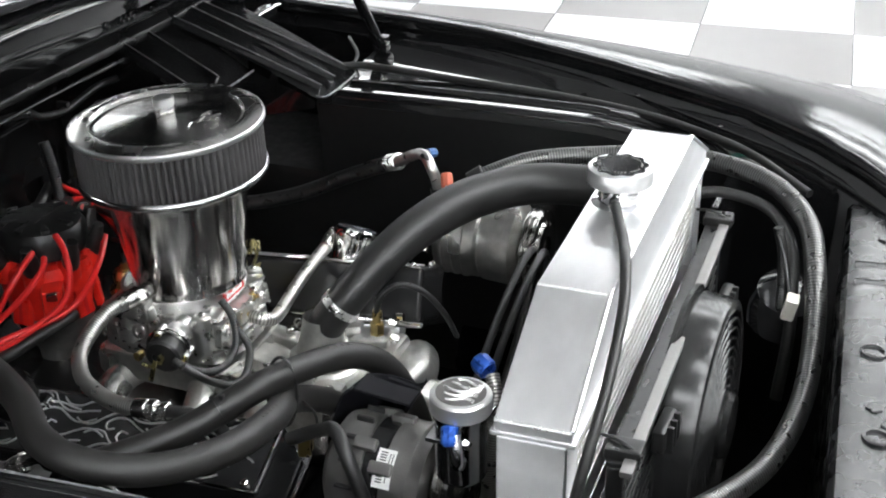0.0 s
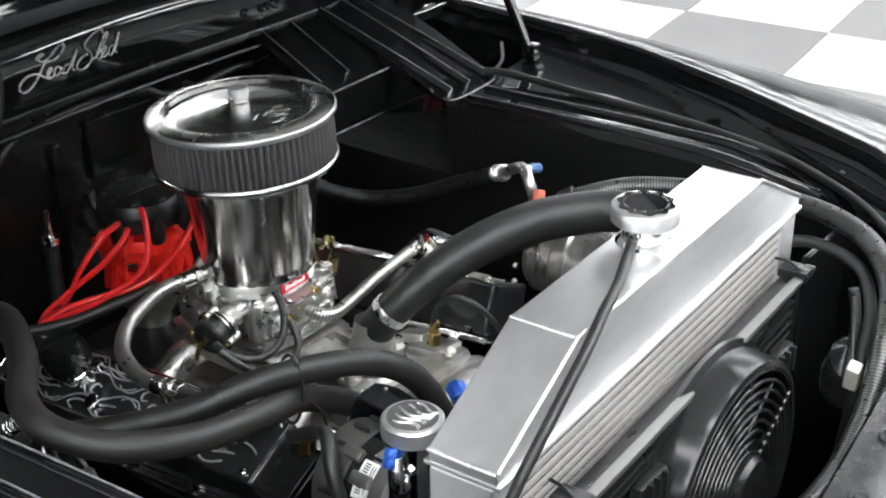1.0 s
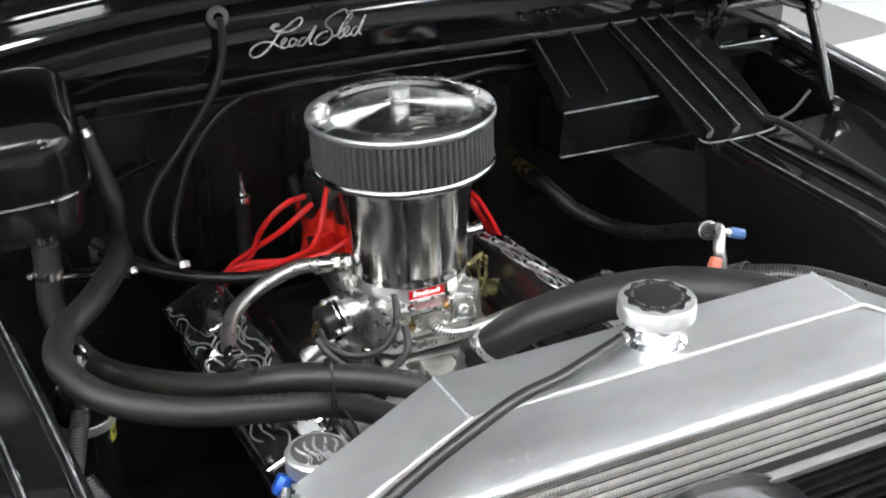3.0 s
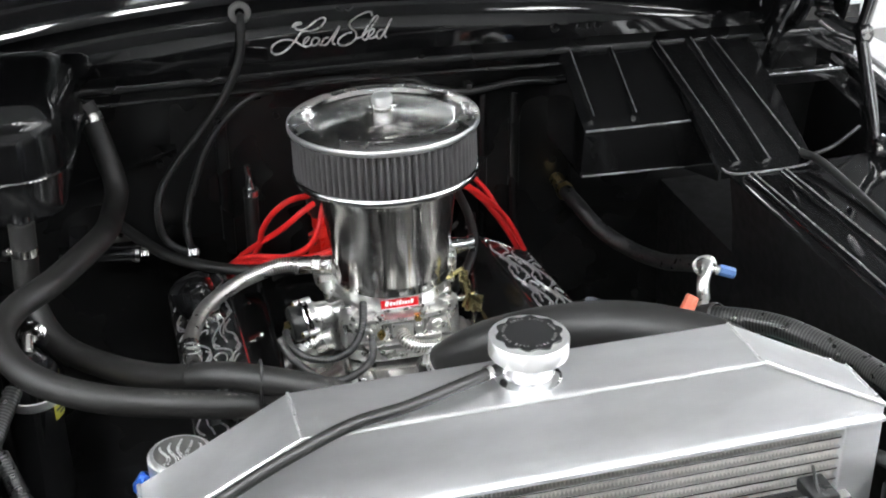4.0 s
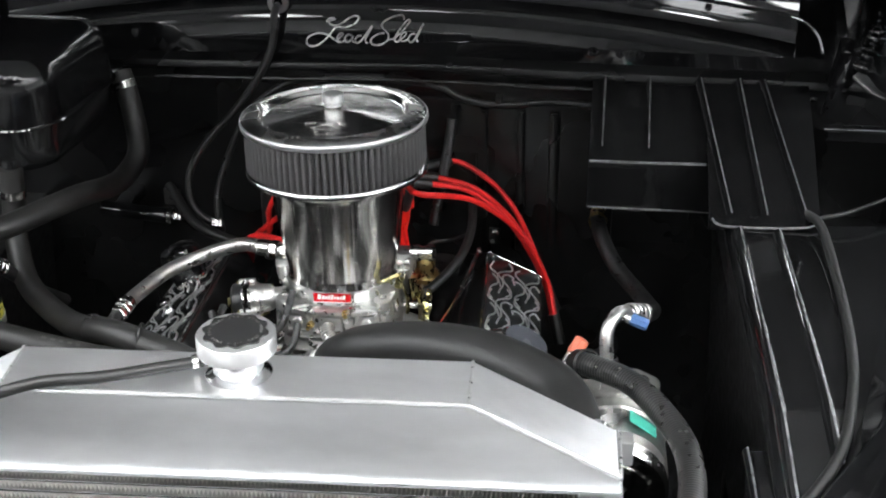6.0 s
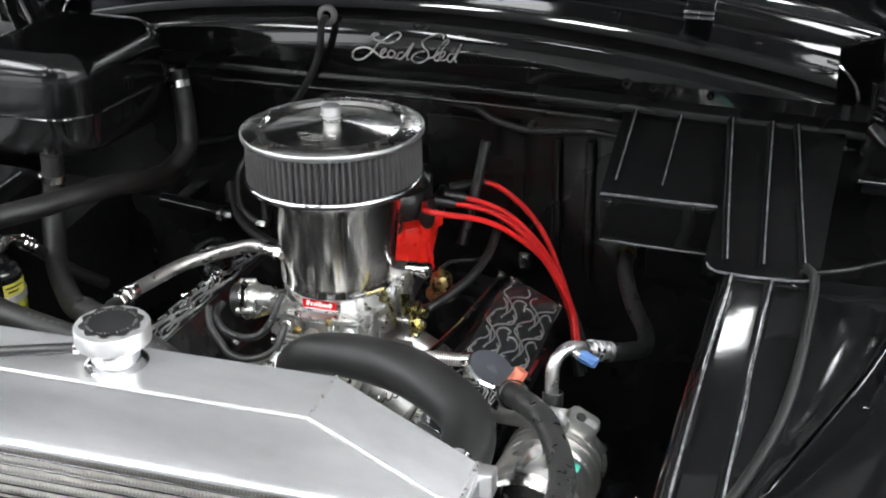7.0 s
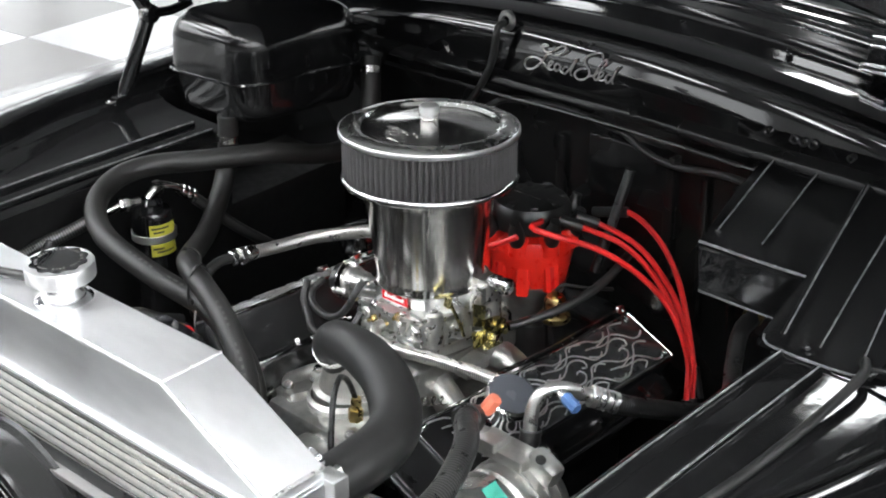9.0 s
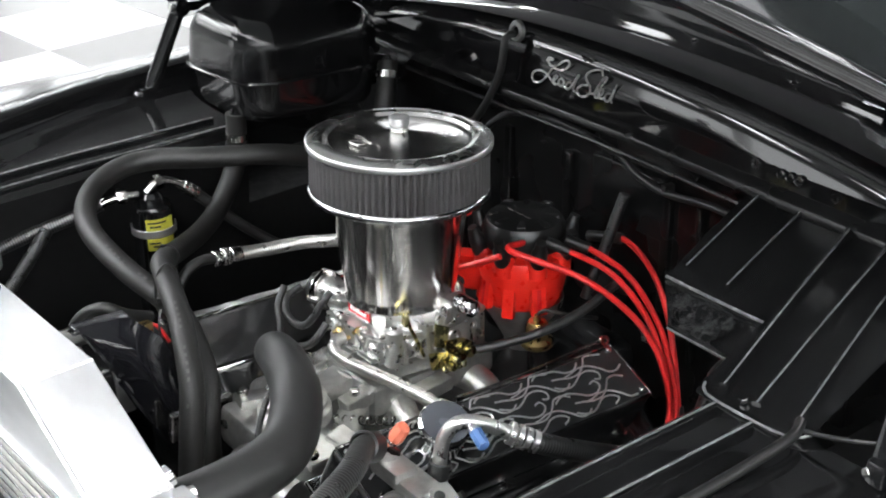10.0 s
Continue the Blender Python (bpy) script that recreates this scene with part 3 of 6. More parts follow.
def rear_panels():
    """The stamped sloping panel from the cowl to the apron, with the stepped box beside it."""
    x0, x1, x3 = 0.35, 0.527, 0.672
    bm = bmesh.new()
    for xs, front, zf in (((x0, x1), 0.178, 0.968), ((x1, x3), 0.052, 0.932)):
        top = [[(x, y, z) for x in np.linspace(xs[0], xs[1] + (0.012 if xs[1] == x3 else 0), 5)] for y, z in ((0.335, 1.046), ((0.335 + front) / 2, (1.046 + zf) / 2 + 0.004), (front + 0.01, zf + 0.003), (front, zf), (front, zf - 0.01))]
        loft(top, 0, bm=bm)
    panel = part("sloping_panel", bm, SATIN, body, "black stamped sloping panel", sharp=50)
    face = [[(x, y, z) for x in (x0, x0 + 0.01, x1 - 0.01, x1 + 0.002)] for y, z in ((0.178, 0.966), (0.176, 0.955), (0.186, 0.895), (0.184, 0.886), (0.2, 0.884), (0.38, 0.88))]
    part("box_front", loft(face), WAVY, panel, "wavy glossy black front")
    side = [[(x0, 0.38, 1.04), (x0, 0.335, 1.044), (x0, 0.178, 0.966)], [(x0, 0.38, 0.88), (x0, 0.335, 0.884), (x0, 0.186, 0.888)]]
    part("box_side", loft(side), SATIN, panel)
    gap = [[(x1, 0.335, 1.044), (x1, 0.178, 0.966), (x1, 0.06, 0.93)], [(x1 - 0.002, 0.335, 0.88), (x1 - 0.002, 0.19, 0.88), (x1, 0.06, 0.915)]]
    part("box_side", loft(gap), SATIN, panel)
    # Pale lines on these ribs stand in for their highlights.
    for x, y in ((0.368, 0.195), (0.438, 0.195)):
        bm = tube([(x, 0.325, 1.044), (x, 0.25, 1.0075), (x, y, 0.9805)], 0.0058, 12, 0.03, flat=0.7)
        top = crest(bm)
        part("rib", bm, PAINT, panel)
        part("rubbed_edge", tube(top, 0.0011, 6, 0.03), EDGE_GLINT, panel, "pale grey line painted as the highlight along the rib")
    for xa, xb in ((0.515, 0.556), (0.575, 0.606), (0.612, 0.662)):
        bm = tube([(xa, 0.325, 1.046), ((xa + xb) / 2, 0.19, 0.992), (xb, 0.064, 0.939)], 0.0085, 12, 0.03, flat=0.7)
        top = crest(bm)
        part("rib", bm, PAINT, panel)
        part("rubbed_edge", tube(top, 0.0011, 6, 0.03), EDGE_GLINT, panel, "pale grey line painted as the highlight along the rib")
    # Edge beads paler than the panel, with the highlight put into their colour.
    part("edge_bead", tube([(0.532, 0.06, 0.936), (0.545, 0.048, 0.931), (0.61, 0.046, 0.931), (0.668, 0.05, 0.934), (0.684, 0.066, 0.938)], 0.0019, 8, 0.01), EDGE_GLINT, panel, "pale grey bead painted as the highlight along the edge")
    part("edge_bead", tube([(0.352, 0.176, 0.967), (0.44, 0.175, 0.968), (0.526, 0.176, 0.969)], 0.0022, 8, 0.02), EDGE_GLINT, panel, "pale grey bead painted as the highlight along the edge")
    part("edge_bead", tube([(0.352, 0.183, 0.887), (0.44, 0.184, 0.886), (0.526, 0.186, 0.886)], 0.0018, 8, 0.02), EDGE_GLINT, panel, "pale grey bead painted as the highlight along the edge")
    part("bolt", hexnut((0.59, 0.062, 0.938), (0, -0.35, 1), 0.006, 0.006), PAINT, panel)


def header():
    """The front cross panel ahead of the fan, and the dark closing panels below."""
    rows = []
    for k in range(33):
        x = -0.62 + 1.24 * k / 32
        y = -0.89 + 0.105 * max(x, -0.35)
        rows.append([(MID + x, y + d, z) for d, z in ((0.0, 0.31), (0.0, 0.915), (-0.006, 0.925), (-0.03, 0.928), (-0.09, 0.925), (-0.16, 0.9), (-0.2, 0.85), (-0.21, 0.4))])
    ob = part("header_panel", loft(rows), HEADER, body, "black painted front header panel", sharp=50)
    for x, y in ((0.2, -0.935), (0.06, -0.95), (-0.03, -0.96), (-0.1, -0.945), (-0.13, -0.965), (-0.3, -0.97), (0.33, -0.91)):
        part("bolt", hexnut((x, y, 0.922), (0, 0, 1), 0.011, 0.008), HEADER, ob)
    for x, y in ((0.02, -0.93), (-0.16, -0.955)):
        part("hole_rim", lathe([(0.017, 0.0), (0.016, 0.003), (0.0125, 0.0035), (0.011, 0.0), (0.0, -0.0005)], (x, y, 0.9275), (0, -0.05, 1), 24), HEADER, ob)
    for x in (0.24, 0.19):
        part("bead", tube([(x, -0.905 + 0.1 * x, 0.926), (x + 0.01, -0.95 + 0.1 * x, 0.925), (x + 0.02, -0.985 + 0.1 * x, 0.92)], 0.007, 8, 0.02, flat=0.6), HEADER, ob)
    for s in (1, -1):
        part("radiator_support", box((MID + s * 0.5, -0.66, 0.6), (0.22, 0.012, 0.6), 0.004), CHASSIS, body)
        part("inner_wall", box((MID + s * 0.58, -0.8, 0.6), (0.012, 0.3, 0.6), 0.004), CHASSIS, body)
    part("under_tray", box((MID, -0.3, 0.3), (1.5, 1.6, 0.03), 0.005), CHASSIS, body)


for s in (1, -1):
    wheel = part("wheel", lathe([(0.2, -0.1), (0.31, -0.1), (0.34, -0.06), (0.345, 0.0), (0.34, 0.06), (0.31, 0.1), (0.2, 0.1)], (MID + s * 0.8, -0.32, 0.345), (1, 0, 0), 48), RUBBER, body, "black tyre")
    part("hub", lathe([(0, -0.08), (0.2, -0.09), (0.205, 0.0), (0.2, 0.09), (0, 0.08)], (MID + s * 0.8, -0.32, 0.345), (1, 0, 0), 36), CHASSIS, wheel)
firewall()
cowl()
emblem()
hood()
cabin()
rear_panels()
header()
for foot, joint, back, up_end, r in (((0.786, 0.052, 0.945), (0.773, 0.127, 1.109), (0.73, 0.17, 1.125), (0.8, 0.15, 1.171), 0.0125), ((-0.783, -0.014, 0.94), (-0.765, 0.058, 1.104), (-0.735, 0.131, 1.118), (-0.785, 0.02, 1.19), 0.0105)):
    st = thing("hood_prop", "black hinged arm with coil spring holding up the raised hood", "hood prop", "hood props", at=foot)
    J, B, U = Vector(joint), Vector(back), Vector(up_end)
    part("arm", tube([foot, (Vector(foot) + J) / 2, J], r * 1.3, 12, 0.05, flat=0.6), PAINT, st)
    part("upper_arm", tube([J, U, U + (U - J) * 1.2], r * 1.3, 12, 0.05, flat=0.6), PAINT, st)
    part("crank", tube([J, (J + B) / 2 + Vector((0, 0, -0.006)), B], 0.016, 12, 0.02, flat=0.4), PAINT, st)
    part("pivot", lathe([(0, -0.012), (0.016, -0.012), (0.018, -0.008), (0.018, 0.008), (0.016, 0.012), (0, 0.012)], J, (1, 0.2, 0), 20), PAINT, st)
    part("pivot_bolt", hexnut(J + Vector((0, -0.012, 0)), (0, -1, 0.2), 0.007, 0.007), STEEL, st)
    d = (B + (U - J) * 1.3) - B
    side = d.orthogonal().normalized()
    over = d.normalized().cross(side)
    part("spring", tube([B + d * (k / 110) + 0.013 * (math.cos(k * 0.6) * side + math.sin(k * 0.6) * over) for k in range(111)], 0.0026, 6, 0.006), CHASSIS, st, "dark coil spring")
    part("side_flange", slab([(-0.02, 0.0), (0.05, 0.02), (0.16, 0.2), (0.02, 0.24), (-0.05, 0.1)], 0, 0.006, pose(B.x + (0.02 if B.x > 0 else -0.012), B.y, B.z, 90, 0, 90)), PAINT, st)
    part("foot", box((foot[0], foot[1], foot[2] + 0.008), (0.024, 0.03, 0.03), 0.004), PAINT, st)
    part("bolt", hexnut((foot[0] - 0.008, foot[1] - 0.015, foot[2] + 0.01), (0, -1, 0.2), 0.005, 0.005), STEEL, st)


# ---- the air cleaner ----
def air_cleaner():
    a = thing("air_cleaner", "round chrome air cleaner with dark pleated filter on a polished stack", "air cleaner", at=(0, 0, 0.85))
    lid = part("lid", lathe([(0, 1.0995), (0.014, 1.0995), (0.02, 1.0985), (0.06, 1.0925), (0.095, 1.0875), (0.0995, 1.087), (0.1015, 1.0885), (0.1035, 1.0925), (0.1045, 1.0935)], seg=96), SPUN, a, "dished spun chrome lid", sharp=60)
    part("flange", lathe([(0.1045, 1.0935), (0.1075, 1.0946), (0.112, 1.0948), (0.124, 1.0925), (0.1292, 1.0903)], seg=96), FLANGE, lid, "bright spun flange", sharp=60)
    part("rim", lathe([(0.129, 1.0904), (0.1306, 1.0895), (0.1312, 1.0875), (0.1312, 1.0825), (0.1295, 1.081), (0.128, 1.084)], seg=96), MACHINED, lid, "bright rolled rim", sharp=60)
    mark = bmesh.new()
    for x, y, w, r in ((-0.022, -0.05, 0.016, 20), (0.0, -0.053, 0.02, 0), (0.022, -0.05, 0.016, -20), (-0.008, -0.064, 0.022, 35), (0.012, -0.064, 0.022, -35), (0.0, -0.074, 0.024, 0)):
        box((x, y, 1.0945 - 0.0001), (w, 0.002, 0.001), 0.0004, (3, 0, r), 1, mark)
    part("stamped_mark", mark, CHROME, lid)
    knob = part("knob", lathe([(0, 1.1205), (0.0125, 1.1205), (0.0142, 1.1192), (0.0144, 1.1095), (0.013, 1.108), (0.0095, 1.108), (0.0095, 1.1055), (0.0125, 1.1045), (0.0125, 1.1025)], seg=32), MACHINED, a, "knurled aluminium wing knob")
    part("hex_nut", lathe([(0.0105, 1.104), (0.0105, 1.096), (0, 1.096)], seg=6), STEEL, knob)
    part("wing", tube([(-0.0185, 0.004, 1.1035), (-0.008, 0.0, 1.1045), (0.008, 0.0, 1.1045), (0.0185, -0.004, 1.1035)], 0.0018, 8), STEEL, knob)
    pleats = bmesh.new()
    n, rings = 84, []
    for z in (1.082, 1.079, 1.05, 1.022, 1.019):
        ring = []
        for k in range(n * 6):
            u = k / 6
            w = u - math.floor(u)
            d = abs(w - 0.5) * 2
            s = smoothstep((d - 0.12) / 0.6)
            r = 0.1265 - 0.0075 * (1 - s) - (0.0015 if z in (1.082, 1.019) else 0)
            q = 2 * math.pi * k / (n * 6)
            ring.append((r * math.cos(q), r * math.sin(q), z))
        rings.append(ring)
    part("pleated_filter", loft(rings, close=True, bm=pleats), FILTER, a, "dark grey oiled gauze pleats", sharp=70)
    part("base_ring", lathe([(0.1265, 1.0205), (0.1285, 1.0195), (0.1295, 1.0155), (0.129, 1.0115), (0.126, 1.0095), (0.1, 1.0085), (0.098, 1.004)], seg=96), POLISH, a, sharp=60)
    part("velocity_tube", lathe([(0.101, 1.0085), (0.0985, 1.004), (0.0955, 0.985), (0.0915, 0.955), (0.0865, 0.915), (0.083, 0.885), (0.0805, 0.868), (0.0797, 0.858), (0.0815, 0.8545), (0.081, 0.8525), (0.077, 0.8525), (0.077, 0.862)], seg=96), TUBECHROME, a, "tall polished flared stack", sharp=60)
    a.rotation_euler = (radians(-2.2), radians(-1.4), 0)
    a.location = (0.005, -0.007, 0.858)
    return a


# ---- the carburettor ----
def carburettor():
    c = thing("carburettor", "bare alloy four-barrel carburettor with gold linkage and a red tag", "carburettor", at=(0, 0, 0.77))
    part("air_horn", lathe([(0.086, 0.826), (0.0835, 0.832), (0.083, 0.851), (0.0815, 0.8535), (0.078, 0.8535)], seg=64), CARB, c)
    out = [(-0.06, -0.098), (-0.03, -0.106), (0.03, -0.106), (0.06, -0.098), (0.078, -0.086), (0.082, -0.03), (0.088, 0.01), (0.082, 0.05), (0.07, 0.09), (-0.07, 0.09), (-0.082, 0.05), (-0.088, 0.01), (-0.082, -0.03), (-0.078, -0.086)]
    top = part("top_plate", slab(out, 0.8215, 0.8285, None, 0.0022), CARB, c, sharp=30)
    for x in (-0.071, 0.071):
        for y, r in ((-0.076, 0.0135), (-0.022, 0.016), (0.046, 0.0155)):
            part("boss", lathe([(r * 1.1, 0.785), (r * 1.02, 0.825), (r * 0.95, 0.8365), (r * 0.7, 0.8385), (0, 0.8385)], (x, y, 0), seg=20), CARB, top)
    for x, y, w, l, a in ((-0.052, -0.086, 0.034, 0.018, 12), (0.052, -0.086, 0.034, 0.018, -12), (-0.079, 0.012, 0.016, 0.04, 0), (0.079, 0.012, 0.016, 0.04, 0)):
        part("jet_cover", box((x, y, 0.8315), (w, l, 0.0075), 0.0025, (0, 0, a)), CARB, top)
    body = part("main_body", box((0, 0.0, 0.803), (0.146, 0.176, 0.04), 0.006), CARB, c)
    for x, z, w, h, d in ((-0.047, 0.806, 0.036, 0.026, 0.014), (0.05, 0.806, 0.034, 0.026, 0.014), (0.0, 0.808, 0.03, 0.022, 0.022), (-0.021, 0.799, 0.014, 0.03, 0.012), (0.024, 0.799, 0.014, 0.03, 0.012), (0.0, 0.789, 0.11, 0.01, 0.02)):
        part("casting_pad", box((x, -0.088 - d / 4, z), (w, d, h), 0.0035), CARB, body)
    for k, (x, z, a) in enumerate(((-0.066, 0.806, 8), (-0.034, 0.81, -20), (-0.012, 0.803, 15), (0.012, 0.803, -15), (0.036, 0.81, 24), (0.066, 0.806, -8))):
        part("web", box((x, -0.094, z), (0.0035, 0.014, 0.034), 0.0012, (0, a, 0)), CARB, body)
    for s in (-1, 1):
        for y, h in ((-0.062, 0.034), (-0.03, 0.028), (0.006, 0.034), (0.04, 0.028), (0.07, 0.032)):
            part("web", box((s * 0.077, y, 0.803), (0.012, 0.004, h), 0.0012, (0, 0, 9 * s)), CARB, body)
        for y, z, r in ((-0.046, 0.808, 0.009), (0.022, 0.803, 0.011), (0.055, 0.81, 0.008)):
            part("plug", lathe([(r, 0), (r, 0.012), (r * 0.8, 0.0135), (r * 0.5, 0.0135), (r * 0.45, 0.011), (0, 0.011)], (s * 0.072, y, z), (s, 0, 0.15), 16), CARB, body)
    for x, z, r in ((-0.05, 0.807, 0.008), (0.05, 0.807, 0.008), (0.022, 0.812, 0.006)):
        part("plug", lathe([(r, 0), (r, 0.008), (r * 0.8, 0.0095), (r * 0.5, 0.0095), (r * 0.45, 0.007), (0, 0.007)], (x, -0.093, z), (0, -1, 0.1), 16), CARB, body)
    part("base_plate", slab([(x * 0.96, y * 1.02) for x, y in out], 0.7635, 0.7815, None, 0.003), CARB, c, sharp=30)
    for x, y, z in ((-0.066, -0.092, 0.8285), (0.066, -0.092, 0.8285), (-0.03, -0.099, 0.8285), (0.03, -0.099, 0.8285), (-0.071, -0.022, 0.8385), (0.071, -0.022, 0.8385), (0.071, -0.076, 0.8385), (-0.071, -0.076, 0.8385), (-0.071, 0.046, 0.8385), (0.071, 0.046, 0.8385)):
        part("screw", lathe([(0.0055, 0), (0.0055, 0.003), (0.004, 0.0045), (0, 0.0045)], (x, y, z), (0, 0, 1), 12), STEEL, c)
    # red tag with white strokes, beside it a small white sticker
    tag = part("tag", box((0.0, -0.0862, 0.8425), (0.054, 0.002, 0.0165), 0.0008), TAGRED, c, "red enamel tag with white lettering strokes")
    bars = bmesh.new()
    x = -0.021
    for w, h, z in ((0.006, 0.008, 0.8435), (0.004, 0.006, 0.8425), (0.004, 0.0045, 0.842), (0.003, 0.007, 0.843), (0.004, 0.0075, 0.843), (0.003, 0.0045, 0.842), (0.004, 0.0045, 0.842), (0.003, 0.0045, 0.842), (0.005, 0.0065, 0.843)):
        box((x + w / 2, -0.0876, z), (w * 0.8, 0.0012, h), 0.0003, (0, 14, 0), 1, bars)
        x += w + 0.0006
    tagged(part("lettering", bars, PAPER, tag, "plain white bars"), kind="stuff")
    for z in (0.8348, 0.8502):
        part("border", box((0.0, -0.0875, z), (0.0525, 0.001, 0.0009), 0), PAPER, tag)
    part("sticker", box((0.0415, -0.0805, 0.8425), (0.021, 0.002, 0.0155), 0.0005, (0, 0, 27)), PAPER, c, "small white sticker")
    # electric choke on one flank: black cap, bright clamp plates, cast arm
    at, ax = Vector((-0.152, -0.062, 0.818)), Vector((1, 0.12, 0.1)).normalized()
    ch = part("choke_housing", lathe([(0, 0), (0.022, 0), (0.0255, 0.003), (0.0255, 0.018)], at, ax, 36), PLASTIC, c, "round black choke cap")
    part("terminal", box(at - ax * 0.004, (0.01, 0.006, 0.012), 0.0015), ZINC, ch)
    for d, r, w in ((0.018, 0.031, 0.003), (0.026, 0.0285, 0.0025)):
        part("clamp_plate", lathe([(0.012, d), (r, d), (r + 0.0006, d + w / 2), (r, d + w), (0.012, d + w)], at, ax, 36), STEEL, ch, "bright plated ring")
    bm = lathe([(0.024, 0.029), (0.025, 0.036), (0.021, 0.042), (0.019, 0.056), (0.0135, 0.062), (0.0135, 0.08)], at, ax, 30)
    part("choke_arm", bm, CARB, ch)
    for q in (30, 150, 270):
        side = ax.orthogonal().normalized()
        rad = side * math.cos(radians(q)) + ax.cross(side) * math.sin(radians(q))
        part("lug", lathe([(0.005, 0.012), (0.005, 0.034), (0.0035, 0.036), (0, 0.036)], at + rad * 0.0265, ax, 12), CARB, ch)
        part("screw", lathe([(0.004, 0.009), (0.004, 0.0135), (0, 0.0135)], at + rad * 0.0265, ax, 10), ZINC, ch)
    # fuel inlets at both upper flanks
    for s in (-1, 1):
        b = part("inlet_boss", box((s * 0.088, 0.02, 0.853), (0.032, 0.036, 0.036), 0.006), CARB, c)
        part("cover", box((s * 0.09, -0.002, 0.848), (0.02, 0.012, 0.026), 0.003), CARB, b)
        part("inlet", lathe([(0.0125, 0), (0.0125, 0.012), (0.0105, 0.014), (0.0105, 0.024), (0.0125, 0.025), (0.0125, 0.033), (0.009, 0.035)], (s * 0.1, 0.018, 0.866), (s, -0.1, 0.08), 24), POLISH, b)
        part("pillar", tube([(s * 0.088, -0.012, 0.826), (s * 0.09, -0.006, 0.85)], 0.0075, 12), CARB, b)
    for x, y, z, ax2 in ((0.0, -0.096, 0.808, (0.1, -1, -0.1)), (-0.03, -0.098, 0.805, (-0.2, -1, -0.1)), (0.02, -0.098, 0.824, (0.2, -1, 0.1))):
        n = part("brass_fitting", hexnut((x, y, z), ax2, 0.006, 0.008), BRASS, c)
        part("barb", lathe([(0.0032, 0.008), (0.0032, 0.014), (0, 0.014)], (x, y, z), ax2, 12), BRASS, n)
    # gold throttle linkage
    link = part("throttle_lever", slab([(-0.024, -0.014), (0.02, -0.02), (0.03, 0.0), (0.014, 0.022), (-0.008, 0.034), (-0.02, 0.016)], 0, 0.003, pose(0.112, -0.002, 0.797, 0, 90, 0), 0.0008), ZINC, c, "gold plated throttle lever", sharp=30)
    part("stop_lever", slab([(-0.016, -0.022), (0.014, -0.014), (0.022, 0.014), (-0.002, 0.02)], 0, 0.003, pose(0.118, -0.036, 0.802, 0, 90, 20), 0.0008), ZINC, link)
    part("stop_lever", slab([(-0.022, -0.008), (0.012, -0.012), (0.018, 0.006), (-0.012, 0.014)], 0, 0.003, pose(0.106, -0.02, 0.825, 10, 80, 0), 0.0008), ZINC, link)
    part("cam", lathe([(0.009, 0), (0.009, 0.005), (0.005, 0.007), (0, 0.007)], (0.12, 0.02, 0.797), (1, 0, 0), 20), ZINC, link)
    part("shaft", tube([(0.07, -0.005, 0.792), (0.13, -0.005, 0.792)], 0.005, 12), STEEL, link)
    part("nut", hexnut((0.118, -0.005, 0.792), (1, 0, 0), 0.009, 0.008), ZINC, link)
    part("spring", tube([(0.122 + 0.006 * math.cos(k * 1.3), -0.03 + 0.0016 * k, 0.782 + 0.006 * math.sin(k * 1.3)) for k in range(26)], 0.0012, 6, 0.003), ZINC, link)
    part("pump_rod", tube([(0.094, -0.072, 0.872), (0.1, -0.07, 0.855), (0.104, -0.06, 0.83), (0.1, -0.045, 0.80)], 0.0028, 8), ZINC, link)
    part("pump_arm", box((0.084, -0.07, 0.868), (0.03, 0.008, 0.004), 0.0015, (0, -20, 20)), ZINC, link)
    part("pump_cap", box((0.095, -0.073, 0.862), (0.012, 0.006, 0.018), 0.002, (0, 10, 0)), ZINC, link)
    for x, y, z, w, h, a in ((-0.16, -0.05, 0.8, 0.004, 0.03, 15), (-0.146, -0.03, 0.797, 0.02, 0.006, 40), (-0.12, -0.045, 0.79, 0.03, 0.008, -20), (-0.108, -0.02, 0.812, 0.006, 0.03, 10)):
        part("choke_lever", box((x, y, z), (w, 0.007, h), 0.0015, (15, a, 10)), ZINC, c)
    part("lever_stud", lathe([(0.006, 0), (0.007, 0.012), (0.004, 0.014), (0, 0.014)], (-0.124, -0.01, 0.80), (-1, 0, 0), 12), BRASS, c)
    c.rotation_euler = (radians(-2.2), radians(-1.4), 0)
    c.location = (0.003, 0.006, 0.775)
    return c


def hose(name, label, category, pts, r, mat, seg=16, step=0.008, group="", flat=1.0):
    ob = part(name, tube(pts, r, seg, step, flat=flat), mat)
    return tagged(ob, label, category, group)


def hose_end(parent, at, axis, r, name="end_fitting", mat=None):
    """A hose end: a socket, two hexagon nuts and a nipple."""
    bm = lathe([(r * 1.15, -0.004), (r * 1.22, 0.0), (r * 1.22, 0.014), (r * 1.05, 0.016)], at, axis, 24)
    ax = Vector(axis).normalized()
    hexnut(Vector(at) + ax * 0.016, axis, r * 1.3, 0.012, bm)
    lathe([(r * 0.8, 0.028), (r * 0.8, 0.036)], at, axis, 20, bm)
    hexnut(Vector(at) + ax * 0.034, axis, r * 1.15, 0.01, bm)
    return part(name, bm, mat or STEEL, parent)


# ---- the engine ----
LICK = ((0, 0.0), (0.12, 0.1), (0.28, 0.14), (0.44, 0.04), (0.6, -0.1), (0.78, -0.1), (0.9, 0.04), (0.86, 0.2), (0.76, 0.16))
TAIL = ((0.3, -0.16), (0.46, -0.2), (0.6, -0.26), (0.8, -0.24), (0.98, -0.06), (1.1, 0.12), (1.26, 0.14), (1.38, 0.04))


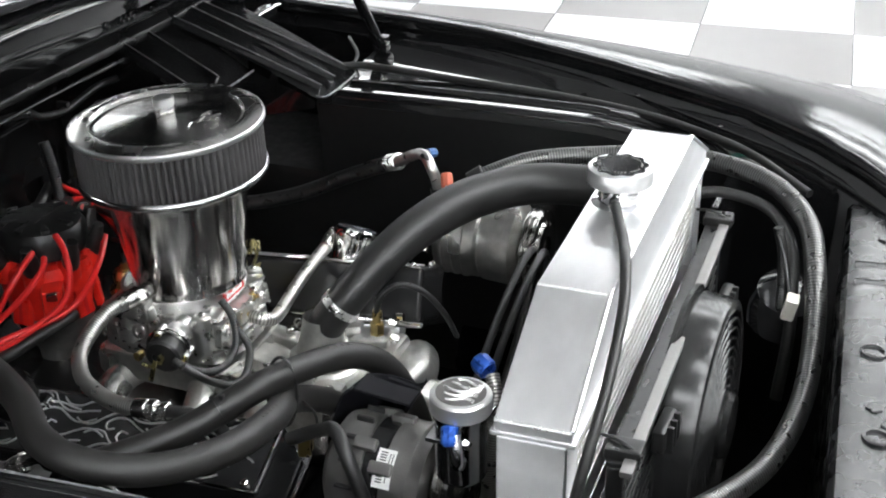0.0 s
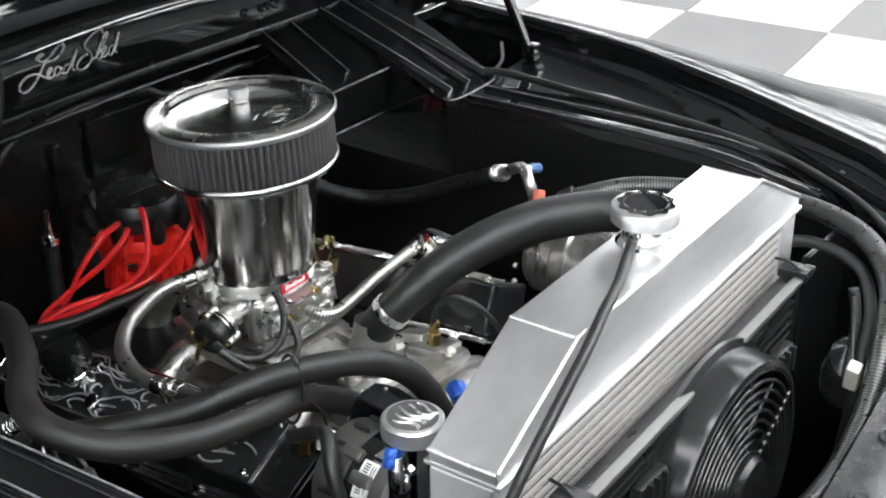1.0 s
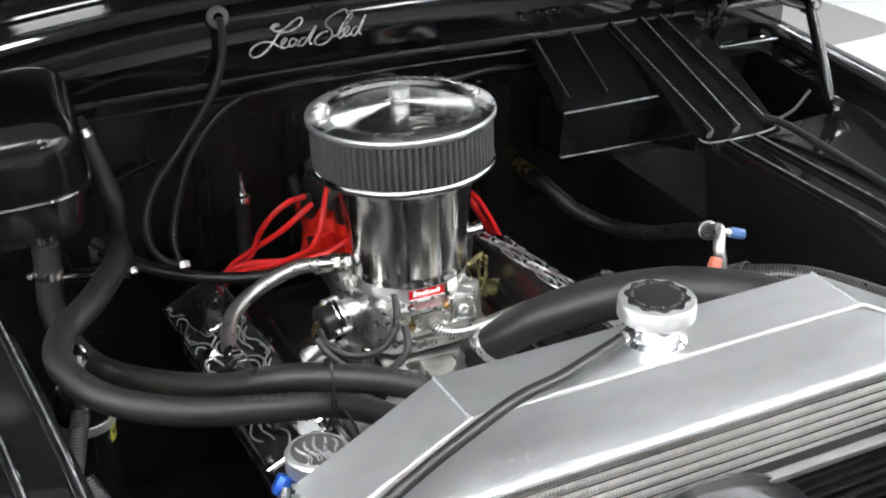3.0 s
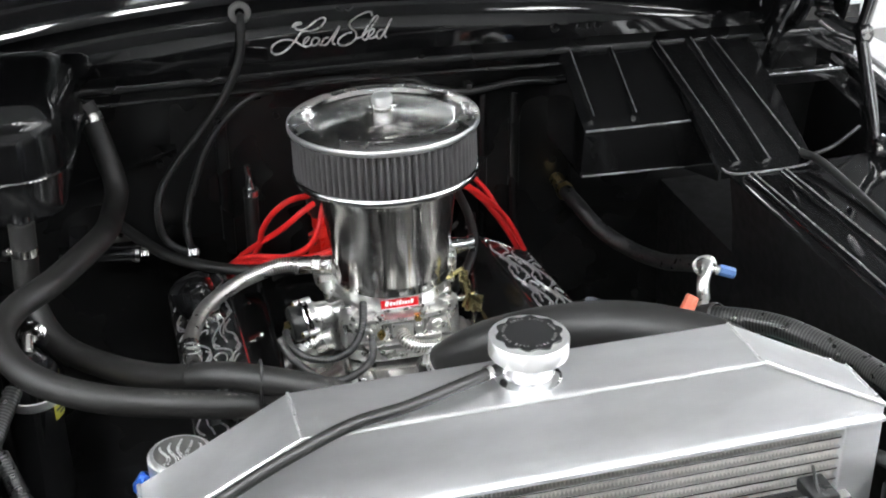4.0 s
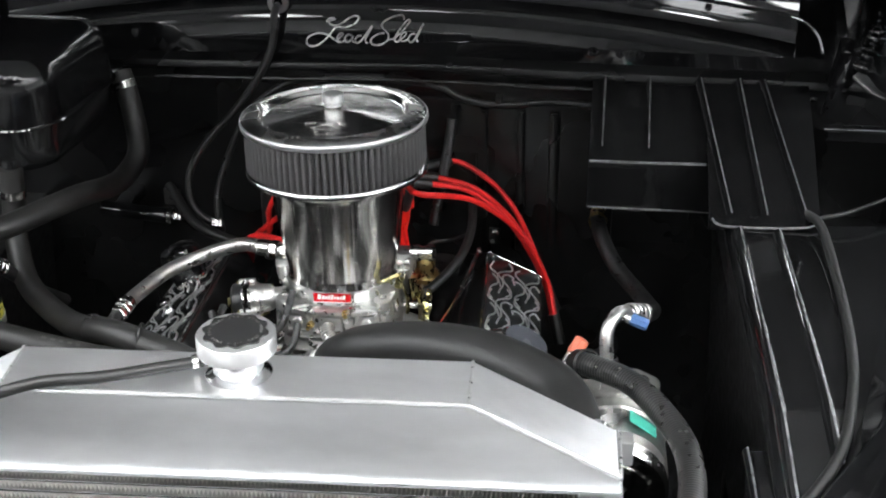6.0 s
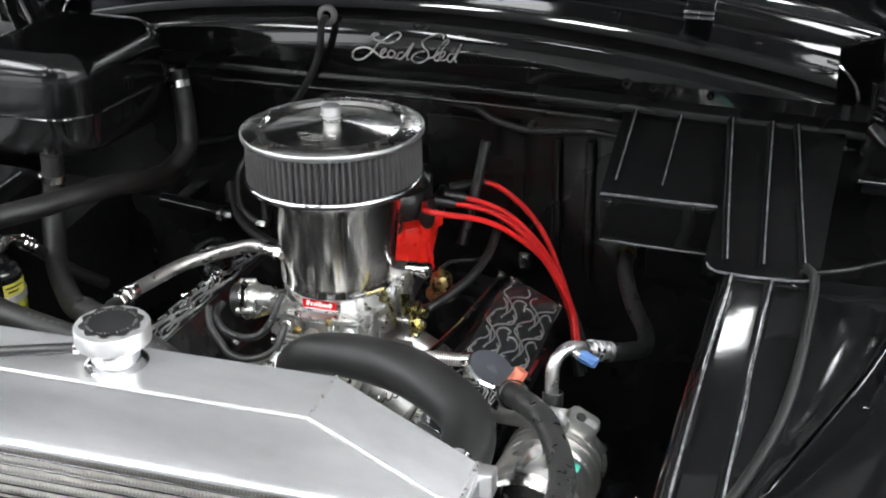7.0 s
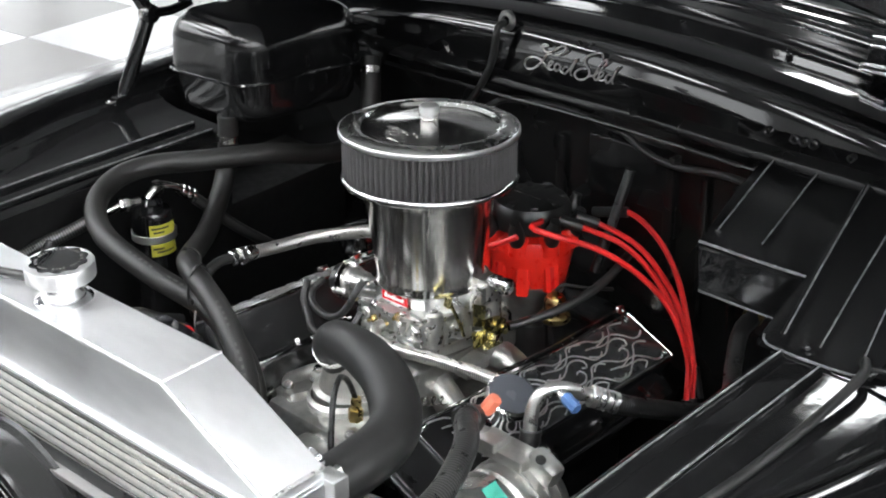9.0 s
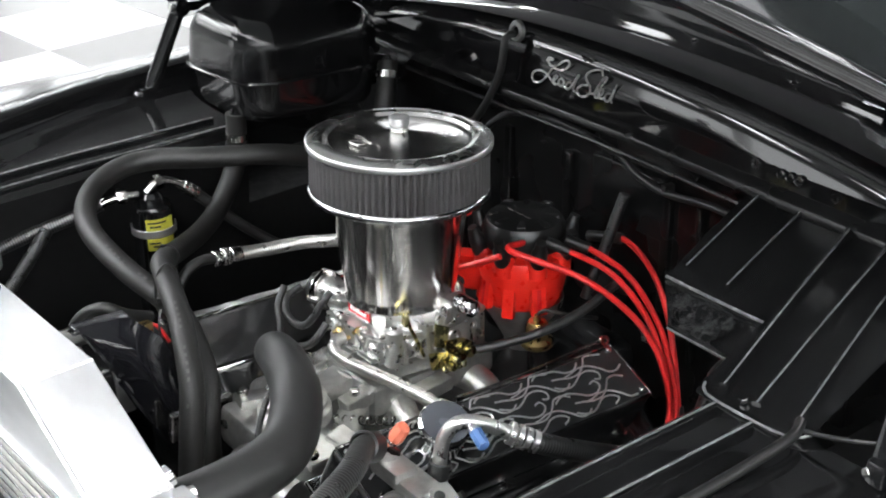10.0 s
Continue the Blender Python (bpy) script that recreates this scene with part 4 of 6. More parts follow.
def valve_cover(side):
    """A cast cover, tilted outwards, with a raised flame relief on its face."""
    v = thing("valve_cover", "polished black valve cover with raised chrome flame relief" if side > 0 else "polished black valve cover with flame relief and a chrome filler cap", "valve cover", "valve covers on the engine", at=(side * 0.24, 0, 0.76))
    if side > 0:
        axis, across, inner = Vector((-0.0573, 0.9949, -0.083)).normalized(), Vector((0.904, 0.0164, -0.427)).normalized(), Vector((0.207, 0, 0.794))
    else:
        axis, across, inner = Vector((-0.03, 1, -0.06)).normalized(), Vector((0.904, 0, 0.427)).normalized(), Vector((-0.215, 0, 0.79))
    up = across.cross(axis).normalized()
    L, W, H = 0.512, 0.1, 0.084
    m = Matrix((up.cross(axis) * -1, axis, up)).transposed().to_4x4()
    m.translation = inner + across * side * W / 2 - axis * 0.0155 - up * 0.005
    own = box((0, 0, 0.005 - H / 2), (W, L, H), 0.008, seg=3)
    own.transform(m)
    part("cover", own, VC, v)
    rail = box((0, 0, 0.002 - H), (W + 0.023, L + 0.015, 0.01), 0.003)
    rail.transform(m)
    part("flange", rail, POLISH, v, "polished flange")
    for e in (-1, 1):
        for k in range(5):
            part("flange_bolt", hexnut(m @ Vector((e * (W / 2 + 0.005), -L / 2 + 0.03 + k * (L - 0.06) / 4, 0.007 - H)), m.to_3x3() @ Vector((0, 0, 1)), 0.0075, 0.011), CHROME, v)
    seam = bmesh.new()
    b = W / 2 - 0.002
    rim = [(-b, -L / 2 + 0.006), (b, -L / 2 + 0.006), (b, L / 2 - 0.006), (-b, L / 2 - 0.006)]
    for p, q in zip(rim, rim[1:] + rim[:1]):
        tube([m @ Vector((*p, 0.0035)), m @ Vector((*q, 0.0035))], 0.0016, 6, 1, seam)
    part("border", seam, CHROME, v, "thin chrome border line")
    for row, (w0, u0, size) in enumerate(((-0.036, 0.012, 0.1), (-0.014, 0.05, 0.096), (0.01, 0.02, 0.1), (0.034, 0.06, 0.094))):
        licks = bmesh.new()
        for k in range(5):
            for line in (LICK, TAIL):
                pts = []
                for x, y in line:
                    u = -L / 2 + u0 + (k * 1.08 + x) * size
                    w = w0 + y * size * (0.62 if row % 2 else -0.62)
                    if u < L / 2 - 0.018 and abs(w) < W / 2 - 0.006:
                        pts.append(m @ Vector((w if side > 0 else -w, u, 0.0056)))
                if len(pts) > 3:
                    tube(pts, 0.0014, 6, 0.005, licks)
        tagged(part("flame_relief", licks, MACHINED, v, "raised polished flame lines"), kind="stuff")
    for x, y in ((-b + 0.009, -L / 2 + 0.02), (b - 0.009, -L / 2 + 0.02), (-b + 0.009, L / 2 - 0.02), (b - 0.009, L / 2 - 0.02)):
        part("bolt", lathe([(0.0045, 0), (0.0048, 0.005), (0.003, 0.0065), (0, 0.0065)], m @ Vector((x, y, 0.004)), m.to_3x3() @ Vector((0, 0, 1)), 16), CHROME, v)
    return v


VC = material("polished_black_casting", (0.03, 0.03, 0.031), 0.12, 0.35, 0.25, 40, 0.05, 0.05, 120, stain=1)
ALT = DULL


def engine():
    e = thing("engine", "cast aluminium and black V8 engine in the bay", "engine", at=(0, 0, 0.6))
    part("block", box((0, 0.02, 0.52), (0.34, 0.52, 0.26), 0.02), CHASSIS, e)
    for s in (-1, 1):
        hd = box((s * 0.19, 0.02, 0.655), (0.14, 0.5, 0.09), 0.01, (0, s * 38, 0))
        part("cylinder_head", hd, CHASSIS, e)
    # intake manifold: a plenum and runners
    inlet = part("intake_manifold", box((0, 0.0, 0.742), (0.16, 0.22, 0.048), 0.012), CAST, e, "bare cast aluminium intake manifold")
    for s in (-1, 1):
        for y, dy in ((-0.155, -0.06), (-0.065, -0.03), (0.07, 0.03)):
            part("runner", tube([(s * 0.03, y - dy, 0.73), (s * 0.08, y, 0.722), (s * 0.155, y + dy * 0.3, 0.676)], 0.024, 18, 0.012, flat=0.8), CAST, inlet)
            part("bolt", hexnut((s * 0.168, y + dy * 0.6, 0.695), (s * 0.3, 0, 1), 0.0075, 0.008), STEEL, inlet)
    for x, y, z, w, l in ((-0.06, -0.125, 0.75, 0.03, 0.05), (0.06, -0.125, 0.75, 0.03, 0.05), (0.0, -0.14, 0.748, 0.05, 0.07), (0.1, -0.02, 0.752, 0.03, 0.05)):
        part("casting_pad", box((x, y, z), (w, l, 0.022), 0.005, (8, 0, 0)), CAST, inlet)
    for x, y in ((-0.062, -0.13), (0.062, -0.13), (-0.085, -0.06), (0.085, -0.06)):
        part("bolt", hexnut((x, y, 0.762), (0, 0, 1), 0.0075, 0.009), STEEL, inlet)
    part("valley_plate", box((0, -0.055, 0.672), (0.32, 0.35, 0.04), 0.01), CAST, e)
    part("valley_rear", box((0, 0.19, 0.668), (0.32, 0.14, 0.04), 0.01), CHASSIS, e)
    cross = part("water_crossover", box((0.045, -0.235, 0.712), (0.21, 0.1, 0.06), 0.012, (-6, 0, 0)), CAST, e, "bare cast aluminium crossover")
    for x, y, w, l, r in ((-0.04, -0.225, 0.05, 0.07, -12), (0.12, -0.235, 0.06, 0.06, 8), (0.13, -0.19, 0.05, 0.04, 20)):
        part("casting_pad", box((x, y, 0.742), (w, l, 0.016), 0.005, (-4, r, r)), CAST, cross)
    part("seat", lathe([(0.052, 0.735), (0.052, 0.752), (0.046, 0.757)], (0.022, -0.205, 0), seg=36), CAST, cross)
    neck = part("thermostat_neck", lathe([(0.044, 0), (0.044, 0.012), (0.036, 0.016), (0.031, 0.04), (0.0285, 0.07)], (0.018, -0.2, 0.752), (0.12, -0.05, 1), 36), CAST, e, "cast water neck")
    for x, y in ((0.072, -0.205), (-0.034, -0.2)):
        part("ear", lathe([(0.016, 0.75), (0.016, 0.764), (0.013, 0.766), (0, 0.766)], (x * 0.86, y, 0), seg=20), CAST, neck)
        part("bolt", hexnut((x, y, 0.765), (0, 0, 1), 0.008, 0.009), STEEL, neck)
    pump = part("water_pump", lathe([(0, -0.06), (0.045, -0.06), (0.06, -0.02), (0.06, 0.02)], (0.02, -0.34, 0.62), (0, 1, 0), 30), CAST, e)
    part("outlet", tube([(0.04, -0.29, 0.70), (0.09, -0.31, 0.712), (0.15, -0.29, 0.70)], 0.032, 16, 0.01), CAST, pump)
    part("outlet", tube([(0.07, -0.28, 0.7), (0.08, -0.33, 0.69), (0.08, -0.38, 0.66)], 0.03, 16, 0.01), CAST, pump)
    for x in (-0.08, -0.13):
        part("bracket", box((x, -0.3, 0.72), (0.012, 0.1, 0.05), 0.003, (0, 10, 0)), STEEL, e)
    for x, y, z in ((0.11, -0.27, 0.75), (0.145, -0.25, 0.752), (-0.05, -0.245, 0.752), (-0.03, -0.21, 0.755)):
        part("bolt", hexnut((x, y, z), (0, -0.4, 1), 0.008, 0.008), STEEL, e)
    part("temperature_sender", hexnut((0.098, -0.25, 0.765), (0.1, 0, 1), 0.011, 0.018), BRASS, e, "brass temperature sender")
    part("sender_cap", lathe([(0.007, 0.018), (0.008, 0.03), (0.006, 0.036), (0, 0.036)], (0.098, -0.25, 0.765), (0.1, 0, 1), 16), BRASS, e)
    # crank pulleys and belt
    for y, r in ((-0.4, 0.085), (-0.425, 0.08)):
        part("pulley", lathe([(0.02, 0.012), (r * 0.8, 0.012), (r, 0.01), (r * 0.92, 0), (r, -0.01), (r * 0.8, -0.012), (0.02, -0.012)], (0.02, y, 0.6), (0, 1, 0), 40), STEEL, e)
    for y, cx, cz, r in ((-0.40, 0.36, 0.795, 0.06), (-0.42, 0.36, 0.795, 0.06), (-0.41, -0.25, 0.74, 0.035)):
        ring = []
        for k in range(25):
            q = math.pi * 2 * k / 24
            u = 0.5 + 0.5 * math.cos(q)
            ring.append((0.02 + (cx - 0.02) * u + math.copysign(1, cx) * (r if u > 0.5 else -0.08) * abs(math.cos(q)) * 0, y, 0.6 + (cz - 0.6) * u + (r * u + 0.082 * (1 - u)) * math.sin(q)))
        part("belt", tube(ring, 0.006, 8, 0.02, flat=0.6), RUBBER, e)
    # fuel filter bowl and lower dark hoses behind
    part("bell_housing", box((0, 0.3, 0.62), (0.3, 0.1, 0.2), 0.03), CHASSIS, e)
    return e


def distributor():
    d = thing("distributor", "large distributor with bright red cap and black coil cover", "distributor", at=(-0.005, 0.235, 0.72))
    X, Y = -0.005, 0.235
    cap = part("cap", lathe([(0.052, 0.758), (0.058, 0.764), (0.063, 0.79), (0.071, 0.826), (0.0725, 0.848), (0.069, 0.858), (0.05, 0.862), (0, 0.863)], (X, Y, 0), seg=48), RED, d, "bright red cap")
    for k in range(8):
        q = radians(22.5 + 45 * k)
        part("tower", lathe([(0.0165, 0.836), (0.0165, 0.862), (0.014, 0.868), (0.0, 0.868)], (X + 0.063 * math.cos(q), Y + 0.063 * math.sin(q), 0), seg=18), RED, cap)
    for q, w, z in ((-100, 0.03, 0.806), (-60, 0.02, 0.8), (-20, 0.026, 0.806), (-140, 0.022, 0.8), (180, 0.03, 0.806)):
        part("panel", box((X + 0.064 * math.cos(radians(q)), Y + 0.064 * math.sin(radians(q)), z), (0.012, w, 0.07), 0.003, (0, -8, q)), RED, cap)
    for q in (-100, -20, 180):
        part("slot", box((X + 0.0705 * math.cos(radians(q)), Y + 0.0705 * math.sin(radians(q)), 0.795), (0.003, 0.007, 0.04), 0.001, (0, -8, q)), TAGRED, cap)
    part("terminal_block", box((X - 0.062, Y - 0.055, 0.812), (0.04, 0.03, 0.06), 0.004, (0, 0, 35)), RED, cap)
    part("terminal", box((X - 0.078, Y - 0.066, 0.835), (0.012, 0.016, 0.012), 0.002, (0, 0, 35)), STEEL, cap)
    top = part("coil_cover", lathe([(0.05, 0.862), (0.062, 0.868), (0.065, 0.876), (0.064, 0.898), (0.058, 0.909), (0.046, 0.914), (0, 0.917)], (X, Y, 0), seg=32), PLASTIC, d, "black coil cover")
    for q in (0, 45, 90, 135):
        part("cover_rib", box((X, Y, 0.908), (0.11, 0.014, 0.014), 0.004, (0, 0, q)), PLASTIC, top)
    for x in (-0.02, 0.0, 0.02):
        part("print_bar", box((X + x, Y - 0.01, 0.9172), (0.014, 0.003, 0.001), 0), GREYINK, top)
    for k in range(8):
        q = radians(22.5 + 45 * k)
        lean = (0.35 * math.cos(q), 0.35 * math.sin(q), 1)
        part("boot", lathe([(0.0125, 0), (0.0135, 0.006), (0.0125, 0.026), (0.0095, 0.034), (0.008, 0.046), (0, 0.047)], (X + 0.068 * math.cos(q), Y + 0.068 * math.sin(q), 0.858), lean, 14), PLASTIC, d, "black rubber boot")
    part("housing", lathe([(0.03, 0.66), (0.03, 0.7), (0.045, 0.73), (0.06, 0.755), (0.064, 0.776)], (-0.005, 0.235, 0), seg=32), CAST, d)
    return d


def plug_wires():
    """Red leads: four sweep to each bank, tied together over the rear of the covers."""
    right = (
        ((0.075, 0.165, 0.915), (0.1, 0.12, 0.925), (0.165, 0.195, 0.885), (0.212, 0.248, 0.832), (0.254, 0.268, 0.78), (0.288, 0.268, 0.71), (0.304, 0.247, 0.655)),
        ((0.07, 0.215, 0.9), (0.1, 0.235, 0.889), (0.16, 0.265, 0.866), (0.21, 0.282, 0.82), (0.25, 0.285, 0.765), (0.285, 0.275, 0.7), (0.3, 0.255, 0.65)),
        ((0.075, 0.25, 0.895), (0.105, 0.27, 0.885), (0.165, 0.29, 0.86), (0.215, 0.298, 0.815), (0.252, 0.296, 0.765), (0.288, 0.283, 0.7), (0.303, 0.265, 0.65)),
        ((0.07, 0.3, 0.885), (0.125, 0.318, 0.895), (0.175, 0.325, 0.868), (0.222, 0.316, 0.825), (0.256, 0.304, 0.765), (0.288, 0.288, 0.69)))
    left = (
        ((-0.085, 0.19, 0.9), (-0.115, 0.18, 0.9), (-0.14, 0.185, 0.88), (-0.158, 0.2, 0.845), (-0.165, 0.225, 0.8), (-0.19, 0.25, 0.76)),
        ((-0.08, 0.175, 0.893), (-0.1, 0.165, 0.885), (-0.13, 0.185, 0.85), (-0.17, 0.225, 0.805), (-0.2, 0.25, 0.765), (-0.215, 0.26, 0.69)),
        ((-0.055, 0.17, 0.918), (-0.068, 0.148, 0.905), (-0.08, 0.135, 0.87), (-0.1, 0.14, 0.835), (-0.15, 0.18, 0.8), (-0.2, 0.23, 0.77), (-0.22, 0.245, 0.7)),
        ((0.035, 0.155, 0.88), (0.0, 0.142, 0.86), (-0.05, 0.135, 0.835), (-0.1, 0.145, 0.818), (-0.18, 0.21, 0.795), (-0.215, 0.24, 0.76), (-0.23, 0.25, 0.69)))
    for pts in right + left:
        w = thing("plug_wire", "bright red silicone spark plug lead", "spark plug wire", "red spark plug leads", at=pts[0])
        part("lead", tube(pts, 0.0047, 10, 0.01), WIRE, w)
        if pts in right[1:]:
            part("cap_boot", tube([pts[0], (Vector(pts[0]) + Vector(pts[1])) / 2, pts[1]], 0.0085, 12), PLASTIC, w, "black rubber boot")
        a, b = Vector(pts[-1]), Vector(pts[-2])
        part("plug_boot", tube([a, a + (a - b).normalized() * 0.05], 0.008, 10), PLASTIC, w)


air_cleaner()
carburettor()
engine()
valve_cover(1)
LEFT_COVER = valve_cover(-1)
distributor()
plug_wires()
AXIS = (-0.35, 0.05, 0.93)
neck = part("filler_neck", lathe([(0.024, 0.0), (0.024, 0.006), (0.017, 0.01), (0.017, 0.034), (0.026, 0.037), (0.0275, 0.042), (0.0275, 0.06), (0.025, 0.063)], (-0.243, 0.092, 0.722), AXIS, 36), CHROME, LEFT_COVER, "chrome filler neck")
part("filler_cap", lathe([(0.026, 0.0625), (0.031, 0.066), (0.0325, 0.075), (0.0325, 0.098), (0.029, 0.108), (0.016, 0.113), (0, 0.114)], (-0.243, 0.092, 0.722), AXIS, 36), PAINT, neck, "glossy black cap")
part("clasp", box((-0.244, 0.064, 0.782), (0.012, 0.008, 0.014), 0.002, (10, -20, 0)), CHROME, neck)
part("stud", hexnut((-0.283, 0.03, 0.752), (-0.43, 0, 0.9), 0.011, 0.016), CHROME, LEFT_COVER)
br = thing("fuel_line_bracket", "bright plated angled rod beside the valve cover", "bracket", at=(0.15, 0.2, 0.75))
part("rod", tube([(0.125, 0.0, 0.735), (0.155, 0.1, 0.75), (0.178, 0.235, 0.772)], 0.004, 8, 0.05), STEEL, br)
part("eye", lathe([(0.0035, 0), (0.008, 0), (0.008, 0.005), (0.0035, 0.005)], (0.178, 0.235, 0.772), (1, 0, 0.3), 16), STEEL, br)


# ---- radiator, condenser and fan ----
YAW = 2.7
RAD = (0.024, -0.620)


def rp(x, y, z):
    """A point of the radiator's own frame (x along it, y rearwards) in the car."""
    c, s = math.cos(radians(YAW)), math.sin(radians(YAW))
    return (RAD[0] + c * x - s * y, RAD[1] + s * x + c * y, z)


def rbox(c, s, bevel=0.002, bm=None, rot=0):
    return box(rp(*c), s, bevel, (0, rot, YAW), bm=bm)


def radiator():
    r = thing("radiator", "brushed aluminium radiator with sloped welded top tank", "radiator", at=(RAD[0], RAD[1], 0.45))
    prof = [(-0.381, 0.972), (-0.381, 0.99), (-0.232, 1.068), (0.232, 1.068), (0.381, 0.99), (0.381, 0.972)]
    own = bmesh.new()
    lo = [own.verts.new((x, -0.041, z)) for x, z in prof]
    hi = [own.verts.new((x, 0.041, z)) for x, z in prof]
    own.faces.new(lo)
    own.faces.new(hi[::-1])
    for k in range(6):
        own.faces.new((lo[k], lo[(k + 1) % 6], hi[(k + 1) % 6], hi[k]))
    bmesh.ops.bevel(own, geom=own.edges, offset=0.003, segments=2, affect="EDGES", profile=0.5)
    own.transform(Matrix.Translation((*RAD, 0)) @ pose(0, 0, 0, 0, 0, YAW))
    tank = part("top_tank", brushed(own), ALU, r, "brushed aluminium top tank", sharp=25)
    for side_y in (-0.0405,):
        pts = [prof[1], prof[2], prof[3], prof[4]]
        bead = bmesh.new()
        for p, q in zip(pts, pts[1:]):
            tube([rp(p[0], side_y, p[1] + 0.0002), rp(q[0], side_y, q[1] + 0.0002)], 0.0029, 8, 1, bead)
        part("weld_seam", bead, MACHINED, tank)
    for x in (-0.232, 0.232):
        part("weld_seam", tube([rp(x, -0.04, 1.0675), rp(x, 0.04, 1.0675)], 0.0018, 8, 0.004), WELD, tank)
    for x in (-0.381, 0.381):
        part("weld_seam", tube([rp(x, -0.04, 0.989), rp(x, 0.04, 0.989)], 0.0026, 8, 0.004), WELD, tank)
    part("tank_flange", brushed(rbox((0, 0, 0.9735), (0.766, 0.09, 0.005), 0.001)), ALU, tank)
    for x in (-0.362, 0.362):
        part("side_plate", brushed(rbox((x, 0, 0.73), (0.045, 0.075, 0.484), 0.003)), ALU, r)
    low = [rp(-0.381, -0.041, 0.974), rp(0.381, -0.041, 0.974)]
    part("weld_seam", tube(low, 0.0026, 8, 1), MACHINED, tank)
    lug = part("mount_lug", rbox((0.383, 0.048, 0.962), (0.03, 0.022, 0.03), 0.003), MACHINED, r, "bright mounting lug")
    part("bolt", hexnut(rp(0.375, 0.06, 0.968), (0, 1, 0), 0.007, 0.007), STEEL, lug)
    # core: flat tubes with fin packs between
    z = 0.966
    while z > 0.5:
        part("core_tube", rbox((0, -0.003, z), (0.68, 0.062, 0.0025), 0.001), POLISH, r)
        if z > 0.86:
            bm = bmesh.new()
            n = 300
            rows = []
            for yy in (-0.032, 0.02):
                rows.append([rp(-0.338 + 0.676 * j / n, yy, z - 0.0025 - (0.0085 if j % 2 else 0)) for j in range(n + 1)])
            loft(rows, 0, bm=bm)
            tagged(part("fin_pack", bm, FINS, r, smooth=False), kind="stuff")
        else:
            part("fin_pack", rbox((0, 0, z - 0.007), (0.676, 0.05, 0.0085), 0), FINS, r)
        z -= 0.0135 if z > 0.86 else 0.04
    part("core_back", rbox((0, 0.02, 0.72), (0.68, 0.012, 0.47), 0.001), CONDENSER, r)
    # filler neck and cap
    cx, cy = 0.024, -0.615
    part("filler_neck", lathe([(0.036, 1.066), (0.031, 1.07), (0.0255, 1.072), (0.0255, 1.094)], (cx, cy, 0), seg=40), POLISH, r)
    cp = part("radiator_cap", lathe([(0.0, 1.1145), (0.033, 1.1145), (0.0385, 1.1135), (0.0395, 1.112), (0.0395, 1.0955), (0.038, 1.094), (0.0, 1.093)], (cx, cy, 0), seg=48), MACHINED, r, "machined aluminium radiator cap")
    top = [(0.0315 + 0.002 * math.cos(20 * math.pi * k / 100), 2 * math.pi * k / 100) for k in range(100)]
    part("cap_disc", slab([(q * math.cos(a), q * math.sin(a)) for q, a in top], 0, 0.0015, pose(cx, cy, 1.1147)), PAINT, cp, "black scalloped cap disc")
    ring = bmesh.new()
    for k in range(40):
        if k % 10 not in (4, 9):
            q = math.radians(9 * k)
            box((cx + 0.0255 * math.cos(q), cy + 0.0255 * math.sin(q), 1.1165), (0.003 if k % 3 else 0.002, 0.0016, 0.0006), 0, (0, 0, 9 * k), 1, ring)
    tagged(part("print_ring", ring, DULL, cp, "faint grey bars of print round the disc"), kind="stuff")
    part("overflow_spout", tube([(cx, cy, 1.081), (cx - 0.035, cy - 0.004, 1.081)], 0.005, 12), POLISH, r)
    # hose outlet at the back
    o = rp(0.335, 0.035, 0.925)
    part("outlet", lathe([(0.026, 0), (0.026, 0.04), (0.0275, 0.042), (0.0265, 0.05)], o, (0.1, 1, 0), 30), POLISH, r)
    part("drain_lug", lathe([(0.012, 0), (0.012, 0.01), (0.008, 0.012), (0, 0.012)], rp(0.36, 0.04, 0.985), (0, 1, 0.3), 16), POLISH, r)


def clamp(parent, at, axis, r, mat=None):
    c = part("clamp", lathe([(r + 0.0002, -0.006), (r + 0.0016, -0.006), (r + 0.0016, 0.006), (r + 0.0002, 0.006)], at, axis, 32), mat or STEEL, parent, "plated hose clamp")
    ax = Vector(axis).normalized()
    side = ax.cross(Vector((0.3, 0.8, 0.5))).normalized()
    part("screw", hexnut(Vector(at) + side * (r + 0.004), ax.cross(side), 0.0045, 0.014), STEEL, c)
    return c


